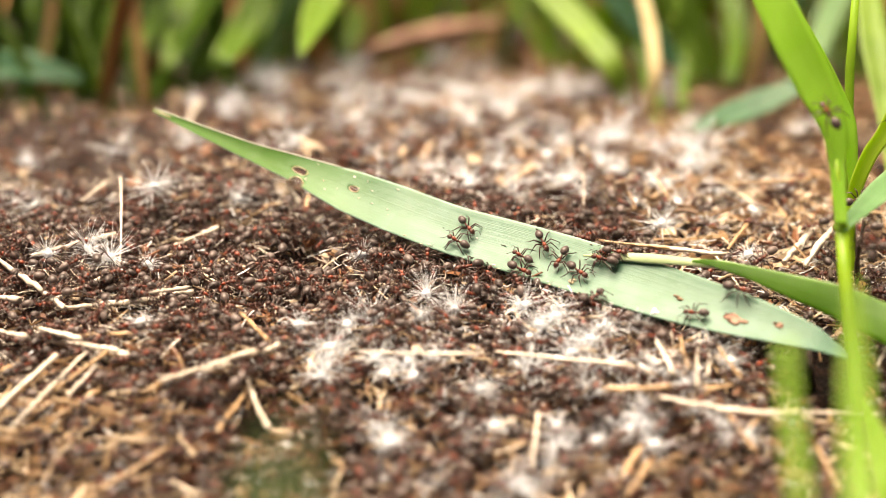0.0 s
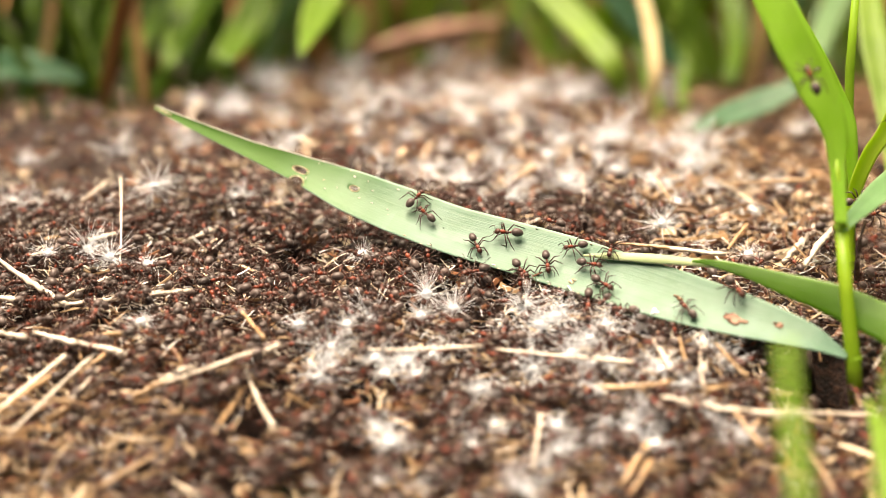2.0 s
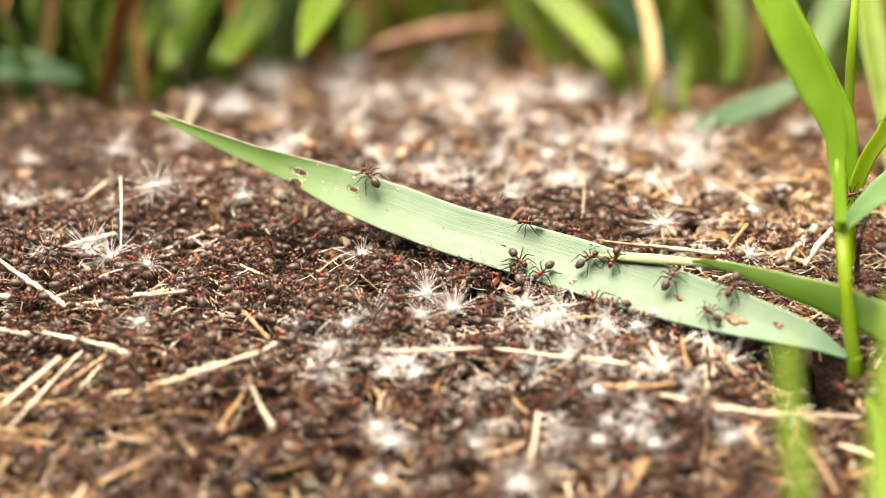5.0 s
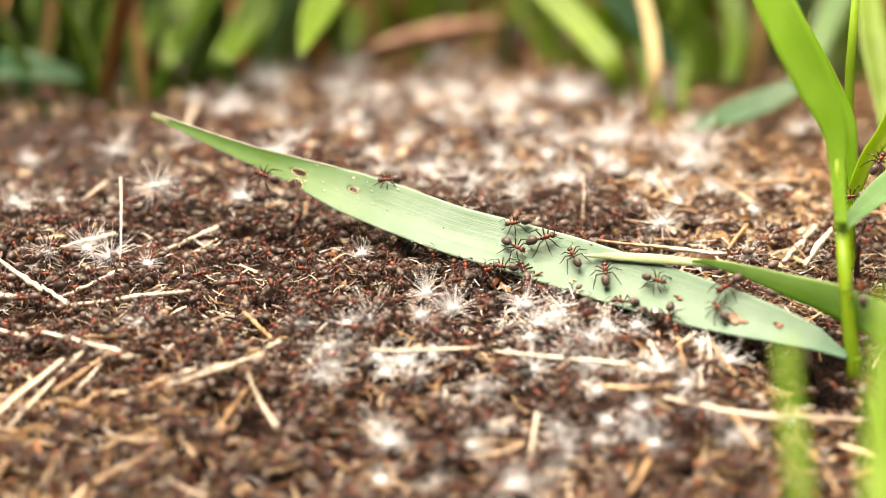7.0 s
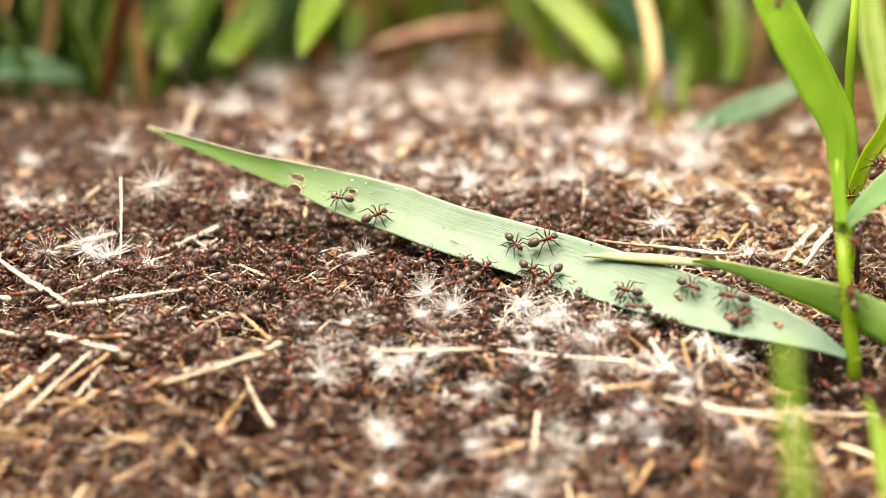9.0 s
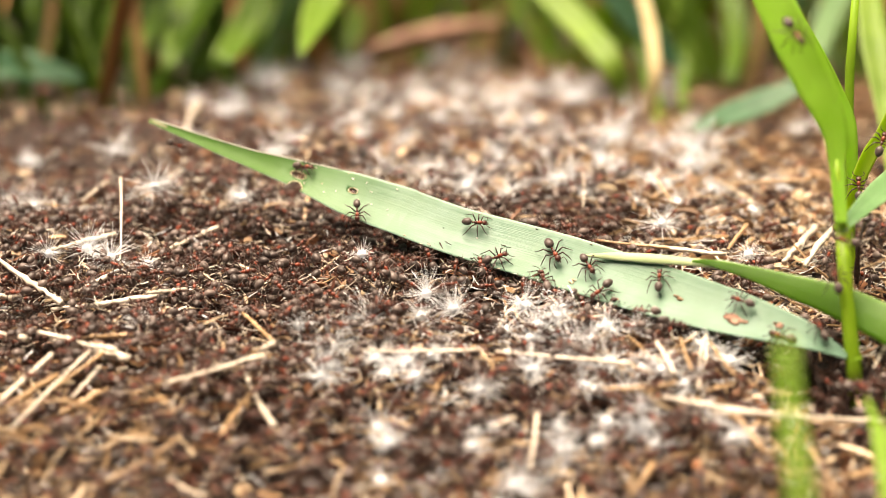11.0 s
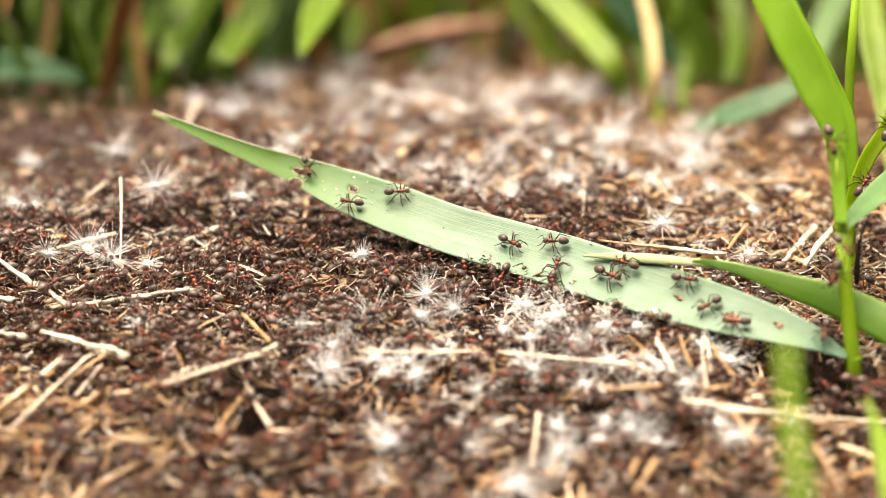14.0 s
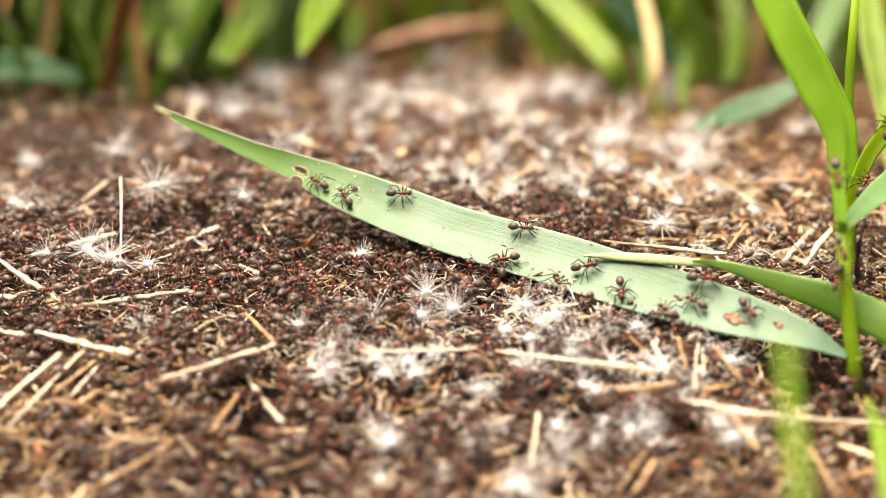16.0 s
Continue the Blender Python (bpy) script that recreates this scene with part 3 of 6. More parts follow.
ON_LEAF = [
    [
        (0.00, pose(0.0031, -0.0112, 0.0062, -30, -15, 149)), (0.30, pose(-0.0012, -0.0090, 0.0072, -30, -13, 151)), (0.60, pose(-0.0018, -0.0081, 0.0077, -28, -17, 143)),
        (1.00, pose(-0.0036, -0.0040, 0.0104, -13, -29, 109)), (1.50, pose(-0.0046, -0.0025, 0.0115, -17, -28, 116)), (2.00, pose(-0.0057, -0.0015, 0.0121, 20, -25, 43)),
        (2.25, pose(-0.0062, -0.0006, 0.0127, 1, -32, 83)), (2.50, pose(-0.0066, 0.0003, 0.0134, -20, -26, 124)), (3.00, pose(-0.0091, 0.0018, 0.0144, -30, -17, 154)),
        (4.00, pose(-0.0147, 0.0488, -0.0006, 0, -0, -174)), (6.30, pose(-0.0229, 0.0505, 0.0002, 0, -0, 164)), (7.20, pose(-0.0183, 0.0478, -0.0001, 0, -0, -141)),
        (8.10, pose(-0.0138, 0.0452, -0.0004, 0, -0, -87)), (9.00, pose(-0.0092, 0.0426, -0.0006, -0, -0, -33)), (10.60, pose(-0.0150, 0.0180, 0.0030, 10, 8, -60)), (11.30, pose(-0.0171, 0.0040, 0.0159, 32, 10, -30)), (12.00, pose(-0.0160, 0.0040, 0.0159, 32, 14, -32)),
        (12.50, pose(-0.0162, 0.0032, 0.0158, 32, 20, -34)), (13.00, pose(-0.0137, 0.0004, 0.0130, 15, 33, -62)), (13.50, pose(-0.0096, 0.0001, 0.0129, 32, 11, -17)),
        (14.20, pose(-0.0096, 0.0000, 0.0129, 34, -2, 2)), (15.00, pose(-0.0093, -0.0001, 0.0128, 33, 1, -3)), (16.00, pose(-0.0092, -0.0003, 0.0126, 33, -0, -1)),
    ],
    [
        (0.00, pose(0.0168, -0.0157, 0.0047, -31, -12, 144)), (0.30, pose(0.0158, -0.0141, 0.0056, -31, -11, 149)), (0.60, pose(0.0130, -0.0113, 0.0071, -26, -21, 134)),
        (1.00, pose(0.0123, -0.0087, 0.0092, -16, -30, 112)), (1.50, pose(0.0033, -0.0059, 0.0101, -33, -1, 171)), (2.00, pose(-0.0037, -0.0047, 0.0098, -25, -20, 136)),
        (2.50, pose(-0.0115, 0.0005, 0.0131, -12, -33, 112)), (3.00, pose(-0.0137, 0.0440, -0.0001, 0, -0, 105)), (4.00, pose(-0.0209, 0.0521, -0.0001, 0, -0, 125)),
        (6.30, pose(-0.0240, 0.0610, -0.0009, 0, -0, 74)), (7.65, pose(-0.0231, 0.0564, -0.0004, 0, -0, 113)), (9.00, pose(-0.0223, 0.0517, 0.0000, 0, -0, 153)),
        (9.90, pose(-0.0480, 0.0420, 0.0010, 0, 0, 75)), (10.60, pose(-0.0590, 0.0260, 0.0090, 20, -10, 0)),
        (11.30, pose(-0.0578, 0.0135, 0.0205, 50, 15, -40)), (11.60, pose(-0.0557, 0.0135, 0.0190, 50, 18, -40)), (12.00, pose(-0.0513, 0.0130, 0.0163, 50, 20, -38)),
        (12.40, pose(-0.0464, 0.0125, 0.0151, 50, 18, -30)), (12.80, pose(-0.0438, 0.0125, 0.0142, 48, 18, -24)), (13.20, pose(-0.0395, 0.0110, 0.0142, 47, 18, -18)),
        (13.50, pose(-0.0353, 0.0092, 0.0165, 47, 10, -13)), (13.90, pose(-0.0303, 0.0079, 0.0159, 43, 4, -16)),
        (14.00, pose(-0.0296, 0.0076, 0.0158, 23, 39, -70)), (14.10, pose(-0.0289, 0.0072, 0.0157, -26, 36, -147)), (14.20, pose(-0.0281, 0.0069, 0.0156, -41, -1, 162)),
        (14.60, pose(-0.0285, 0.0059, 0.0145, -39, -11, 148)), (15.00, pose(-0.0291, 0.0064, 0.0147, -40, -7, 155)), (15.50, pose(-0.0268, 0.0040, 0.0135, -36, -16, 139)),
        (16.00, pose(-0.0270, 0.0042, 0.0136, -37, -14, 142)),
    ],
    [
        (0.00, pose(0.0339, -0.0211, 0.0063, -33, -1, 150)), (1.00, pose(0.0259, -0.0146, 0.0082, -33, -3, 154)), (1.50, pose(0.0203, -0.0123, 0.0081, -33, 2, 166)),
        (2.00, pose(0.0138, -0.0106, 0.0078, -33, 1, 170)), (2.50, pose(0.0047, -0.0052, 0.0110, -29, -16, 146)), (3.00, pose(-0.0067, -0.0021, 0.0114, -28, -16, 148)),
        (3.50, pose(-0.0123, -0.0008, 0.0119, -32, -16, 157)), (4.00, pose(-0.0146, 0.0010, 0.0136, -22, -30, 129)), (6.30, pose(-0.0185, 0.0037, 0.0160, -36, -9, 154)),
        (6.60, pose(-0.0283, 0.0052, 0.0139, -40, 2, 164)), (7.00, pose(-0.0389, 0.0069, 0.0140, -47, -16, 163)), (7.50, pose(-0.0494, 0.0437, -0.0000, 0, -0, 156)),
        (8.00, pose(-0.0512, 0.0394, 0.0005, 0, -0, -150)), (8.50, pose(-0.0530, 0.0351, 0.0009, 0, -0, -96)), (9.00, pose(-0.0549, 0.0307, 0.0014, -0, -0, -42)),
        (10.00, pose(-0.0535, 0.0373, 0.0007, 0, -0, 12)), (11.00, pose(-0.0521, 0.0438, -0.0001, 0, -0, 65)), (12.00, pose(-0.0507, 0.0503, -0.0009, 0, -0, 119)),
        (16.00, pose(-0.0552, 0.0344, 0.0013, 0, -0, 137)),
    ],
    [
        (0.00, pose(0.0053, -0.0083, 0.0083, 22, 25, -52)), (0.30, pose(0.0073, -0.0092, 0.0079, 24, 24, -49)), (1.00, pose(0.0073, -0.0093, 0.0078, 23, 25, -50)),
        (1.50, pose(0.0065, -0.0092, 0.0078, 31, 13, -26)), (2.00, pose(0.0072, -0.0123, 0.0058, 18, 29, -63)), (2.50, pose(0.0052, -0.0145, 0.0046, 10, 32, -78)),
        (3.00, pose(0.0049, -0.0086, -0.0003, -0, -0, -86)), (3.50, pose(0.0034, -0.0146, 0.0004, 0, -0, -117)), (6.00, pose(-0.0023, -0.0198, 0.0005, 0, -0, -140)),
        (7.50, pose(-0.0073, -0.0112, -0.0005, -0, -0, 172)), (9.00, pose(-0.0122, -0.0026, -0.0014, 0, -0, 124)), (12.00, pose(-0.0193, 0.0047, -0.0013, 0, -0, 137)),
        (13.33, pose(-0.0159, 0.0018, -0.0013, 0, -0, -166)), (14.67, pose(-0.0125, -0.0011, -0.0014, 0, -0, -110)), (16.00, pose(-0.0091, -0.0041, -0.0014, -0, -0, -54)),
    ],
    [
        (0.00, pose(0.0214, -0.0140, 0.0071, 21, 26, -66)), (0.60, pose(0.0206, -0.0140, 0.0068, 24, 23, -60)), (1.00, pose(0.0206, -0.0150, 0.0060, 23, 24, -62)),
        (1.50, pose(0.0223, -0.0172, 0.0050, 21, 26, -70)), (2.00, pose(0.0222, -0.0184, 0.0042, 14, 30, -83)), (2.50, pose(0.0226, -0.0201, 0.0034, 14, 30, -85)),
        (3.00, pose(0.0229, -0.0215, 0.0029, 12, 31, -89)), (4.00, pose(0.0232, -0.0208, 0.0032, 13, 31, -88)), (5.15, pose(0.0210, -0.0203, 0.0031, -22, 24, -155)),
        (6.30, pose(0.0189, -0.0198, 0.0030, -32, -5, 153)), (6.60, pose(0.0169, -0.0195, 0.0029, -33, 1, 164)), (7.00, pose(0.0131, -0.0180, 0.0032, -33, -0, 166)),
        (7.50, pose(0.0111, -0.0192, 0.0025, -30, 15, -168)), (8.00, pose(0.0109, -0.0143, 0.0001, 0, -0, -136)), (8.50, pose(0.0111, -0.0152, 0.0002, 0, -0, -132)),
        (9.20, pose(0.0109, -0.0141, 0.0001, 0, -0, -139)), (11.50, pose(0.0123, -0.0148, 0.0001, 0, -0, -114)), (12.50, pose(0.0127, -0.0159, 0.0002, 0, -0, -116)),
        (13.00, pose(0.0127, -0.0144, 0.0000, 0, -0, -118)), (14.20, pose(0.0126, -0.0202, 0.0022, -9, 32, -121)), (16.00, pose(0.0124, -0.0152, 0.0001, 0, -0, -109)),
    ],
    [
        (0.00, pose(0.0166, -0.0192, 0.0031, 31, 10, -34)), (0.30, pose(0.0171, -0.0195, 0.0030, 31, 11, -35)), (1.00, pose(0.0177, -0.0192, 0.0031, 30, 14, -41)),
        (2.00, pose(0.0168, -0.0194, 0.0030, 25, 22, -56)), (3.00, pose(0.0167, -0.0192, 0.0031, 21, 26, -65)), (4.00, pose(0.0167, -0.0190, 0.0031, 21, 26, -65)),
        (6.30, pose(0.0155, -0.0135, 0.0059, 31, 12, -33)), (7.50, pose(0.0154, -0.0135, 0.0059, 29, 16, -40)), (8.00, pose(0.0157, -0.0158, 0.0045, 27, 19, -48)),
        (8.50, pose(0.0173, -0.0176, 0.0038, 29, 15, -42)), (9.00, pose(0.0186, -0.0196, 0.0031, 28, 17, -48)), (9.20, pose(0.0200, -0.0221, 0.0022, 26, 20, -55)),
        (11.50, pose(0.0227, -0.0243, -0.0001, -0, -0, -29)), (13.75, pose(0.0211, -0.0254, -0.0000, 0, 0, -74)), (16.00, pose(0.0196, -0.0266, 0.0001, 0, -0, -119)),
    ],
    [
        (0.00, pose(0.0307, 0.0140, -0.0002, 0, -0, 153)), (4.00, pose(0.0194, -0.0099, 0.0098, -33, -2, 161)), (7.20, pose(0.0152, -0.0092, 0.0094, -32, 9, -177)),
        (8.00, pose(0.0131, -0.0100, 0.0081, -33, 1, 171)), (8.25, pose(0.0130, -0.0107, 0.0076, -27, 20, -156)), (8.50, pose(0.0128, -0.0114, 0.0070, -8, 32, -116)),
        (8.85, pose(0.0145, -0.0124, 0.0066, 17, 28, -70)), (9.20, pose(0.0162, -0.0133, 0.0062, 31, 11, -32)), (11.50, pose(0.0059, -0.0072, 0.0094, 33, -0, -6)),
        (12.00, pose(0.0124, -0.0092, 0.0087, 33, -2, -5)), (12.50, pose(0.0144, -0.0100, 0.0085, 33, 0, -12)), (13.50, pose(0.0147, -0.0101, 0.0085, 33, 2, -15)),
        (14.20, pose(0.0145, -0.0132, 0.0059, 28, 18, -43)), (14.60, pose(0.0138, -0.0131, 0.0058, 21, 26, -62)), (15.00, pose(0.0138, -0.0126, 0.0062, 25, 22, -51)),
        (15.50, pose(0.0138, -0.0110, 0.0075, 26, 22, -49)), (16.00, pose(0.0171, -0.0103, 0.0089, 33, -0, -13)),
    ],
    [
        (0.00, pose(0.0307, 0.0094, -0.0003, 0, -0, 163)), (1.33, pose(0.0301, 0.0103, -0.0002, 0, -0, -143)), (2.67, pose(0.0294, 0.0113, -0.0002, 0, -0, -88)),
        (4.00, pose(0.0287, 0.0123, -0.0002, -0, -0, -33)), (6.00, pose(0.0235, -0.0141, 0.0077, 33, -1, -19)), (6.30, pose(0.0216, -0.0140, 0.0071, 33, -3, -14)),
        (7.00, pose(0.0214, -0.0134, 0.0076, 30, -14, 5)), (8.00, pose(0.0214, -0.0129, 0.0080, 29, -17, 10)), (8.50, pose(0.0213, -0.0127, 0.0081, 25, -22, 20)),
        (9.20, pose(0.0221, -0.0144, 0.0070, 31, -12, -0)), (10.25, pose(0.0230, -0.0156, 0.0063, 32, 9, -35)), (11.30, pose(0.0238, -0.0168, 0.0056, 20, 27, -73)),
        (12.00, pose(0.0235, -0.0175, 0.0051, 12, 31, -89)), (12.50, pose(0.0218, -0.0174, 0.0047, -6, 32, -120)), (13.00, pose(0.0265, -0.0193, 0.0047, 26, 20, -59)),
        (13.50, pose(0.0322, -0.0224, 0.0046, 32, 8, -42)), (14.20, pose(0.0370, -0.0258, 0.0042, 33, 6, -38)), (14.60, pose(0.0438, -0.0299, 0.0041, 33, 6, -38)),
        (15.00, pose(0.0479, -0.0318, 0.0044, 32, -8, -16)), (15.50, pose(0.0487, -0.0310, 0.0054, 31, -14, -6)), (16.00, pose(0.0538, -0.0318, 0.0068, 33, -5, -18)),
    ],
    [
        (0.00, pose(0.0080, -0.0133, 0.0001, 0, -0, -132)), (2.00, pose(0.0092, -0.0150, 0.0002, 0, 0, -93)), (4.00, pose(0.0103, -0.0168, 0.0004, -0, -0, -55)),
        (6.50, pose(0.0094, -0.0176, 0.0015, 16, -9, -7)), (9.00, pose(0.0085, -0.0185, 0.0027, 20, -27, 42)), (11.30, pose(0.0130, -0.0143, 0.0050, 30, -14, 11)),
        (11.50, pose(0.0138, -0.0137, 0.0055, 30, -14, 9)), (12.00, pose(0.0136, -0.0156, 0.0044, 33, 3, -19)), (12.50, pose(0.0144, -0.0153, 0.0047, 33, -2, -11)),
        (13.00, pose(0.0205, -0.0196, 0.0034, 32, 6, -29)), (13.50, pose(0.0197, -0.0180, 0.0040, 32, 8, -32)), (13.90, pose(0.0248, -0.0195, 0.0042, 28, -17, 7)),
        (14.00, pose(0.0240, -0.0199, 0.0038, -1, -33, 70)), (14.10, pose(0.0232, -0.0204, 0.0034, -30, -15, 133)), (14.20, pose(0.0224, -0.0209, 0.0030, -29, 16, -176)),
        (14.33, pose(0.0241, -0.0209, 0.0034, -32, -11, 141)), (14.47, pose(0.0257, -0.0209, 0.0037, -14, -31, 91)), (14.60, pose(0.0273, -0.0209, 0.0040, 17, -29, 33)),
        (15.00, pose(0.0276, -0.0209, 0.0040, 19, -27, 28)), (15.50, pose(0.0272, -0.0201, 0.0044, 17, -29, 33)), (16.00, pose(0.0303, -0.0212, 0.0048, 30, -14, -4)),
    ],
    [
        (0.00, pose(0.0301, 0.0155, -0.0002, -0, -0, -37)), (1.67, pose(0.0279, 0.0173, -0.0003, -0, -0, -95)), (3.33, pose(0.0256, 0.0191, -0.0003, -0, -0, -154)),
        (5.00, pose(0.0233, 0.0208, -0.0004, 0, -0, 148)), (6.67, pose(0.0254, 0.0196, -0.0003, 0, -0, 89)), (8.33, pose(0.0275, 0.0183, -0.0002, 0, -0, 29)),
        (10.00, pose(0.0296, 0.0171, -0.0002, -0, -0, -30)), (11.75, pose(0.0300, 0.0134, -0.0002, 0, 0, -100)), (13.50, pose(0.0304, 0.0098, -0.0003, 0, -0, -169)),
        (14.00, pose(0.0238, -0.0144, 0.0075, -32, 5, 168)), (14.20, pose(0.0209, -0.0139, 0.0070, -33, 5, 169)), (14.60, pose(0.0168, -0.0148, 0.0053, -31, 11, -178)),
        (15.00, pose(0.0126, -0.0167, 0.0038, -31, 13, -173)), (15.50, pose(0.0123, -0.0158, 0.0042, -26, 21, -157)), (16.00, pose(0.0134, -0.0161, 0.0042, -31, 11, -176)),
    ],
    [
        (0.00, pose(0.0349, -0.0205, 0.0072, -32, -5, 143)), (0.30, pose(0.0347, -0.0200, 0.0075, -32, -6, 143)), (0.60, pose(0.0326, -0.0179, 0.0082, -33, 0, 153)),
        (1.00, pose(0.0293, -0.0173, 0.0072, -32, 9, 169)), (1.50, pose(0.0292, -0.0175, 0.0071, -32, 9, 169)), (2.00, pose(0.0279, -0.0166, 0.0073, -31, 12, 177)),
        (2.50, pose(0.0262, -0.0151, 0.0078, -33, 5, 166)), (3.00, pose(0.0196, -0.0133, 0.0071, -33, 4, 170)), (3.50, pose(0.0063, -0.0119, 0.0059, -30, 15, -162)),
        (4.00, pose(0.0027, -0.0129, 0.0054, -21, 26, -138)), (4.50, pose(-0.0011, -0.0149, 0.0044, -33, 2, 175)), (5.20, pose(-0.0020, -0.0170, 0.0005, 0, 0, 120)),
        (5.80, pose(-0.0050, 0.0000, -0.0010, 0, 0, 100)), (6.30, pose(-0.0080, 0.0150, 0.0010, 0, 0, 160)), (6.65, pose(-0.0095, 0.0085, 0.0080, -10, -20, -178)),
        (7.00, pose(-0.0120, 0.0040, 0.0140, -32, 0, -172)), (7.30, pose(-0.0127, 0.0033, 0.0140, -35, 5, -170)), (7.50, pose(-0.0140, 0.0015, 0.0142, -36, 9, -167)), (8.00, pose(-0.0158, 0.0007, 0.0132, -37, 3, -177)),
        (8.50, pose(-0.0184, -0.0005, 0.0119, -37, 1, 177)), (9.00, pose(-0.0219, -0.0005, 0.0117, -37, -2, 164)), (9.20, pose(-0.0218, 0.0005, 0.0123, -37, 4, 171)),
        (10.35, pose(-0.0199, -0.0019, 0.0109, -24, 32, -137)), (11.50, pose(-0.0180, -0.0043, 0.0096, 13, 35, -67)), (12.50, pose(-0.0179, -0.0041, 0.0097, 15, 34, -65)),
        (12.67, pose(-0.0177, -0.0031, 0.0104, -25, 29, -135)), (12.83, pose(-0.0176, -0.0021, 0.0110, -37, -4, 174)), (13.00, pose(-0.0174, -0.0010, 0.0116, -18, -33, 119)),
        (13.50, pose(-0.0176, -0.0002, 0.0123, -6, -37, 96)), (13.85, pose(-0.0192, -0.0010, 0.0116, -32, -19, 146)), (14.20, pose(-0.0209, -0.0018, 0.0110, -36, 10, -176)),
        (14.60, pose(-0.0228, 0.0007, 0.0123, -33, -16, 139)), (15.00, pose(-0.0240, 0.0016, 0.0126, -36, -11, 146)), (15.50, pose(-0.0222, 0.0012, 0.0127, -17, -33, 103)),
        (16.00, pose(-0.0211, -0.0001, 0.0120, -26, -27, 124)),
    ],
    [
        (0.00, pose(-0.0290, 0.0252, -0.0005, 0, -0, -106)), (4.00, pose(-0.0289, 0.0250, -0.0005, 0, -0, -108)), (5.50, pose(-0.0243, 0.0189, -0.0004, 0, -0, -107)),
        (8.50, pose(-0.0161, -0.0077, 0.0078, 20, 30, -53)), (8.75, pose(-0.0153, -0.0062, 0.0086, 34, 9, -12)), (9.00, pose(-0.0145, -0.0046, 0.0093, 32, -15, 24)),
        (9.20, pose(-0.0154, -0.0051, 0.0091, 32, -17, 27)), (10.00, pose(-0.0096, -0.0087, 0.0073, 29, 14, -30)), (11.50, pose(-0.0111, 0.0025, -0.0017, -0, -0, -59)),
        (16.00, pose(-0.0111, 0.0046, -0.0012, 0, -0, -127)),
    ],
    [
        (0.00, pose(0.0515, -0.0377, 0.0019, -33, 5, 162)), (0.30, pose(0.0510, -0.0372, 0.0020, -32, 9, 168)), (0.60, pose(0.0495, -0.0372, 0.0017, -32, 10, 169)),
        (1.00, pose(0.0490, -0.0393, 0.0008, -27, 20, -172)), (1.50, pose(0.0485, -0.0397, 0.0005, -26, 22, -168)), (1.75, pose(0.0493, -0.0381, 0.0014, -33, 3, 158)),
        (2.00, pose(0.0501, -0.0364, 0.0022, -29, -18, 125)), (2.50, pose(0.0524, -0.0390, 0.0015, -28, -19, 123)), (3.00, pose(0.0537, -0.0387, 0.0019, -31, -11, 138)),
        (4.00, pose(0.0536, -0.0388, 0.0018, -31, -11, 137)), (6.30, pose(0.0564, -0.0383, 0.0028, -26, -21, 120)), (7.50, pose(0.0564, -0.0383, 0.0028, -25, -22, 118)),
        (8.00, pose(0.0546, -0.0368, 0.0032, -32, 7, 166)), (8.50, pose(0.0555, -0.0367, 0.0036, -33, 5, 163)), (8.75, pose(0.0581, -0.0385, 0.0031, -17, -28, 101)),
        (9.00, pose(0.0608, -0.0404, 0.0027, 23, -25, 24)), (9.20, pose(0.0610, -0.0412, 0.0022, 25, -23, 20)), (10.25, pose(0.0609, -0.0394, 0.0035, -14, -30, 95)),
        (11.30, pose(0.0608, -0.0377, 0.0048, -33, 0, 158)), (11.50, pose(0.0607, -0.0376, 0.0047, -33, 0, 159)), (12.00, pose(0.0556, -0.0353, 0.0048, -32, -9, 141)),
        (12.50, pose(0.0550, -0.0338, 0.0058, -33, 7, 165)), (13.50, pose(0.0546, -0.0344, 0.0051, -31, 14, 177)), (14.20, pose(0.0539, -0.0372, 0.0028, -23, 24, -161)),
        (14.60, pose(0.0524, -0.0365, 0.0027, -29, 17, -177)), (15.00, pose(0.0519, -0.0355, 0.0032, -33, 6, 164)), (15.50, pose(0.0530, -0.0355, 0.0035, -33, 2, 158)),
        (16.00, pose(0.0518, -0.0354, 0.0033, -32, -10, 139)),
    ],
    [
        (0.00, pose(0.0250, -0.0180, 0.0051, -7, 32, -125)), (0.30, pose(0.0240, -0.0191, 0.0042, -6, 32, -123)), (1.00, pose(0.0233, -0.0204, 0.0034, -9, 32, -129)),
        (1.25, pose(0.0262, -0.0211, 0.0037, 19, 27, -77)), (1.50, pose(0.0291, -0.0219, 0.0040, 32, 5, -35)), (2.00, pose(0.0313, -0.0211, 0.0052, 33, -1, -27)),
        (2.50, pose(0.0315, -0.0207, 0.0056, 32, -6, -19)), (3.00, pose(0.0308, -0.0190, 0.0065, 33, -2, -24)), (3.50, pose(0.0316, -0.0184, 0.0075, 32, -5, -20)),
        (4.00, pose(0.0325, -0.0183, 0.0079, 33, 3, -33)), (4.77, pose(0.0312, -0.0197, 0.0064, 26, -21, 9)), (5.53, pose(0.0299, -0.0212, 0.0049, 1, -33, 60)),
        (6.30, pose(0.0286, -0.0226, 0.0034, -25, -22, 113)), (6.60, pose(0.0284, -0.0209, 0.0043, -25, -22, 116)), (7.00, pose(0.0278, -0.0184, 0.0058, -24, -23, 114)),
        (7.50, pose(0.0268, -0.0178, 0.0059, -30, -14, 133)), (8.00, pose(0.0224, -0.0199, 0.0035, -28, 18, -171)), (8.50, pose(0.0229, -0.0211, 0.0030, -16, 29, -143)),
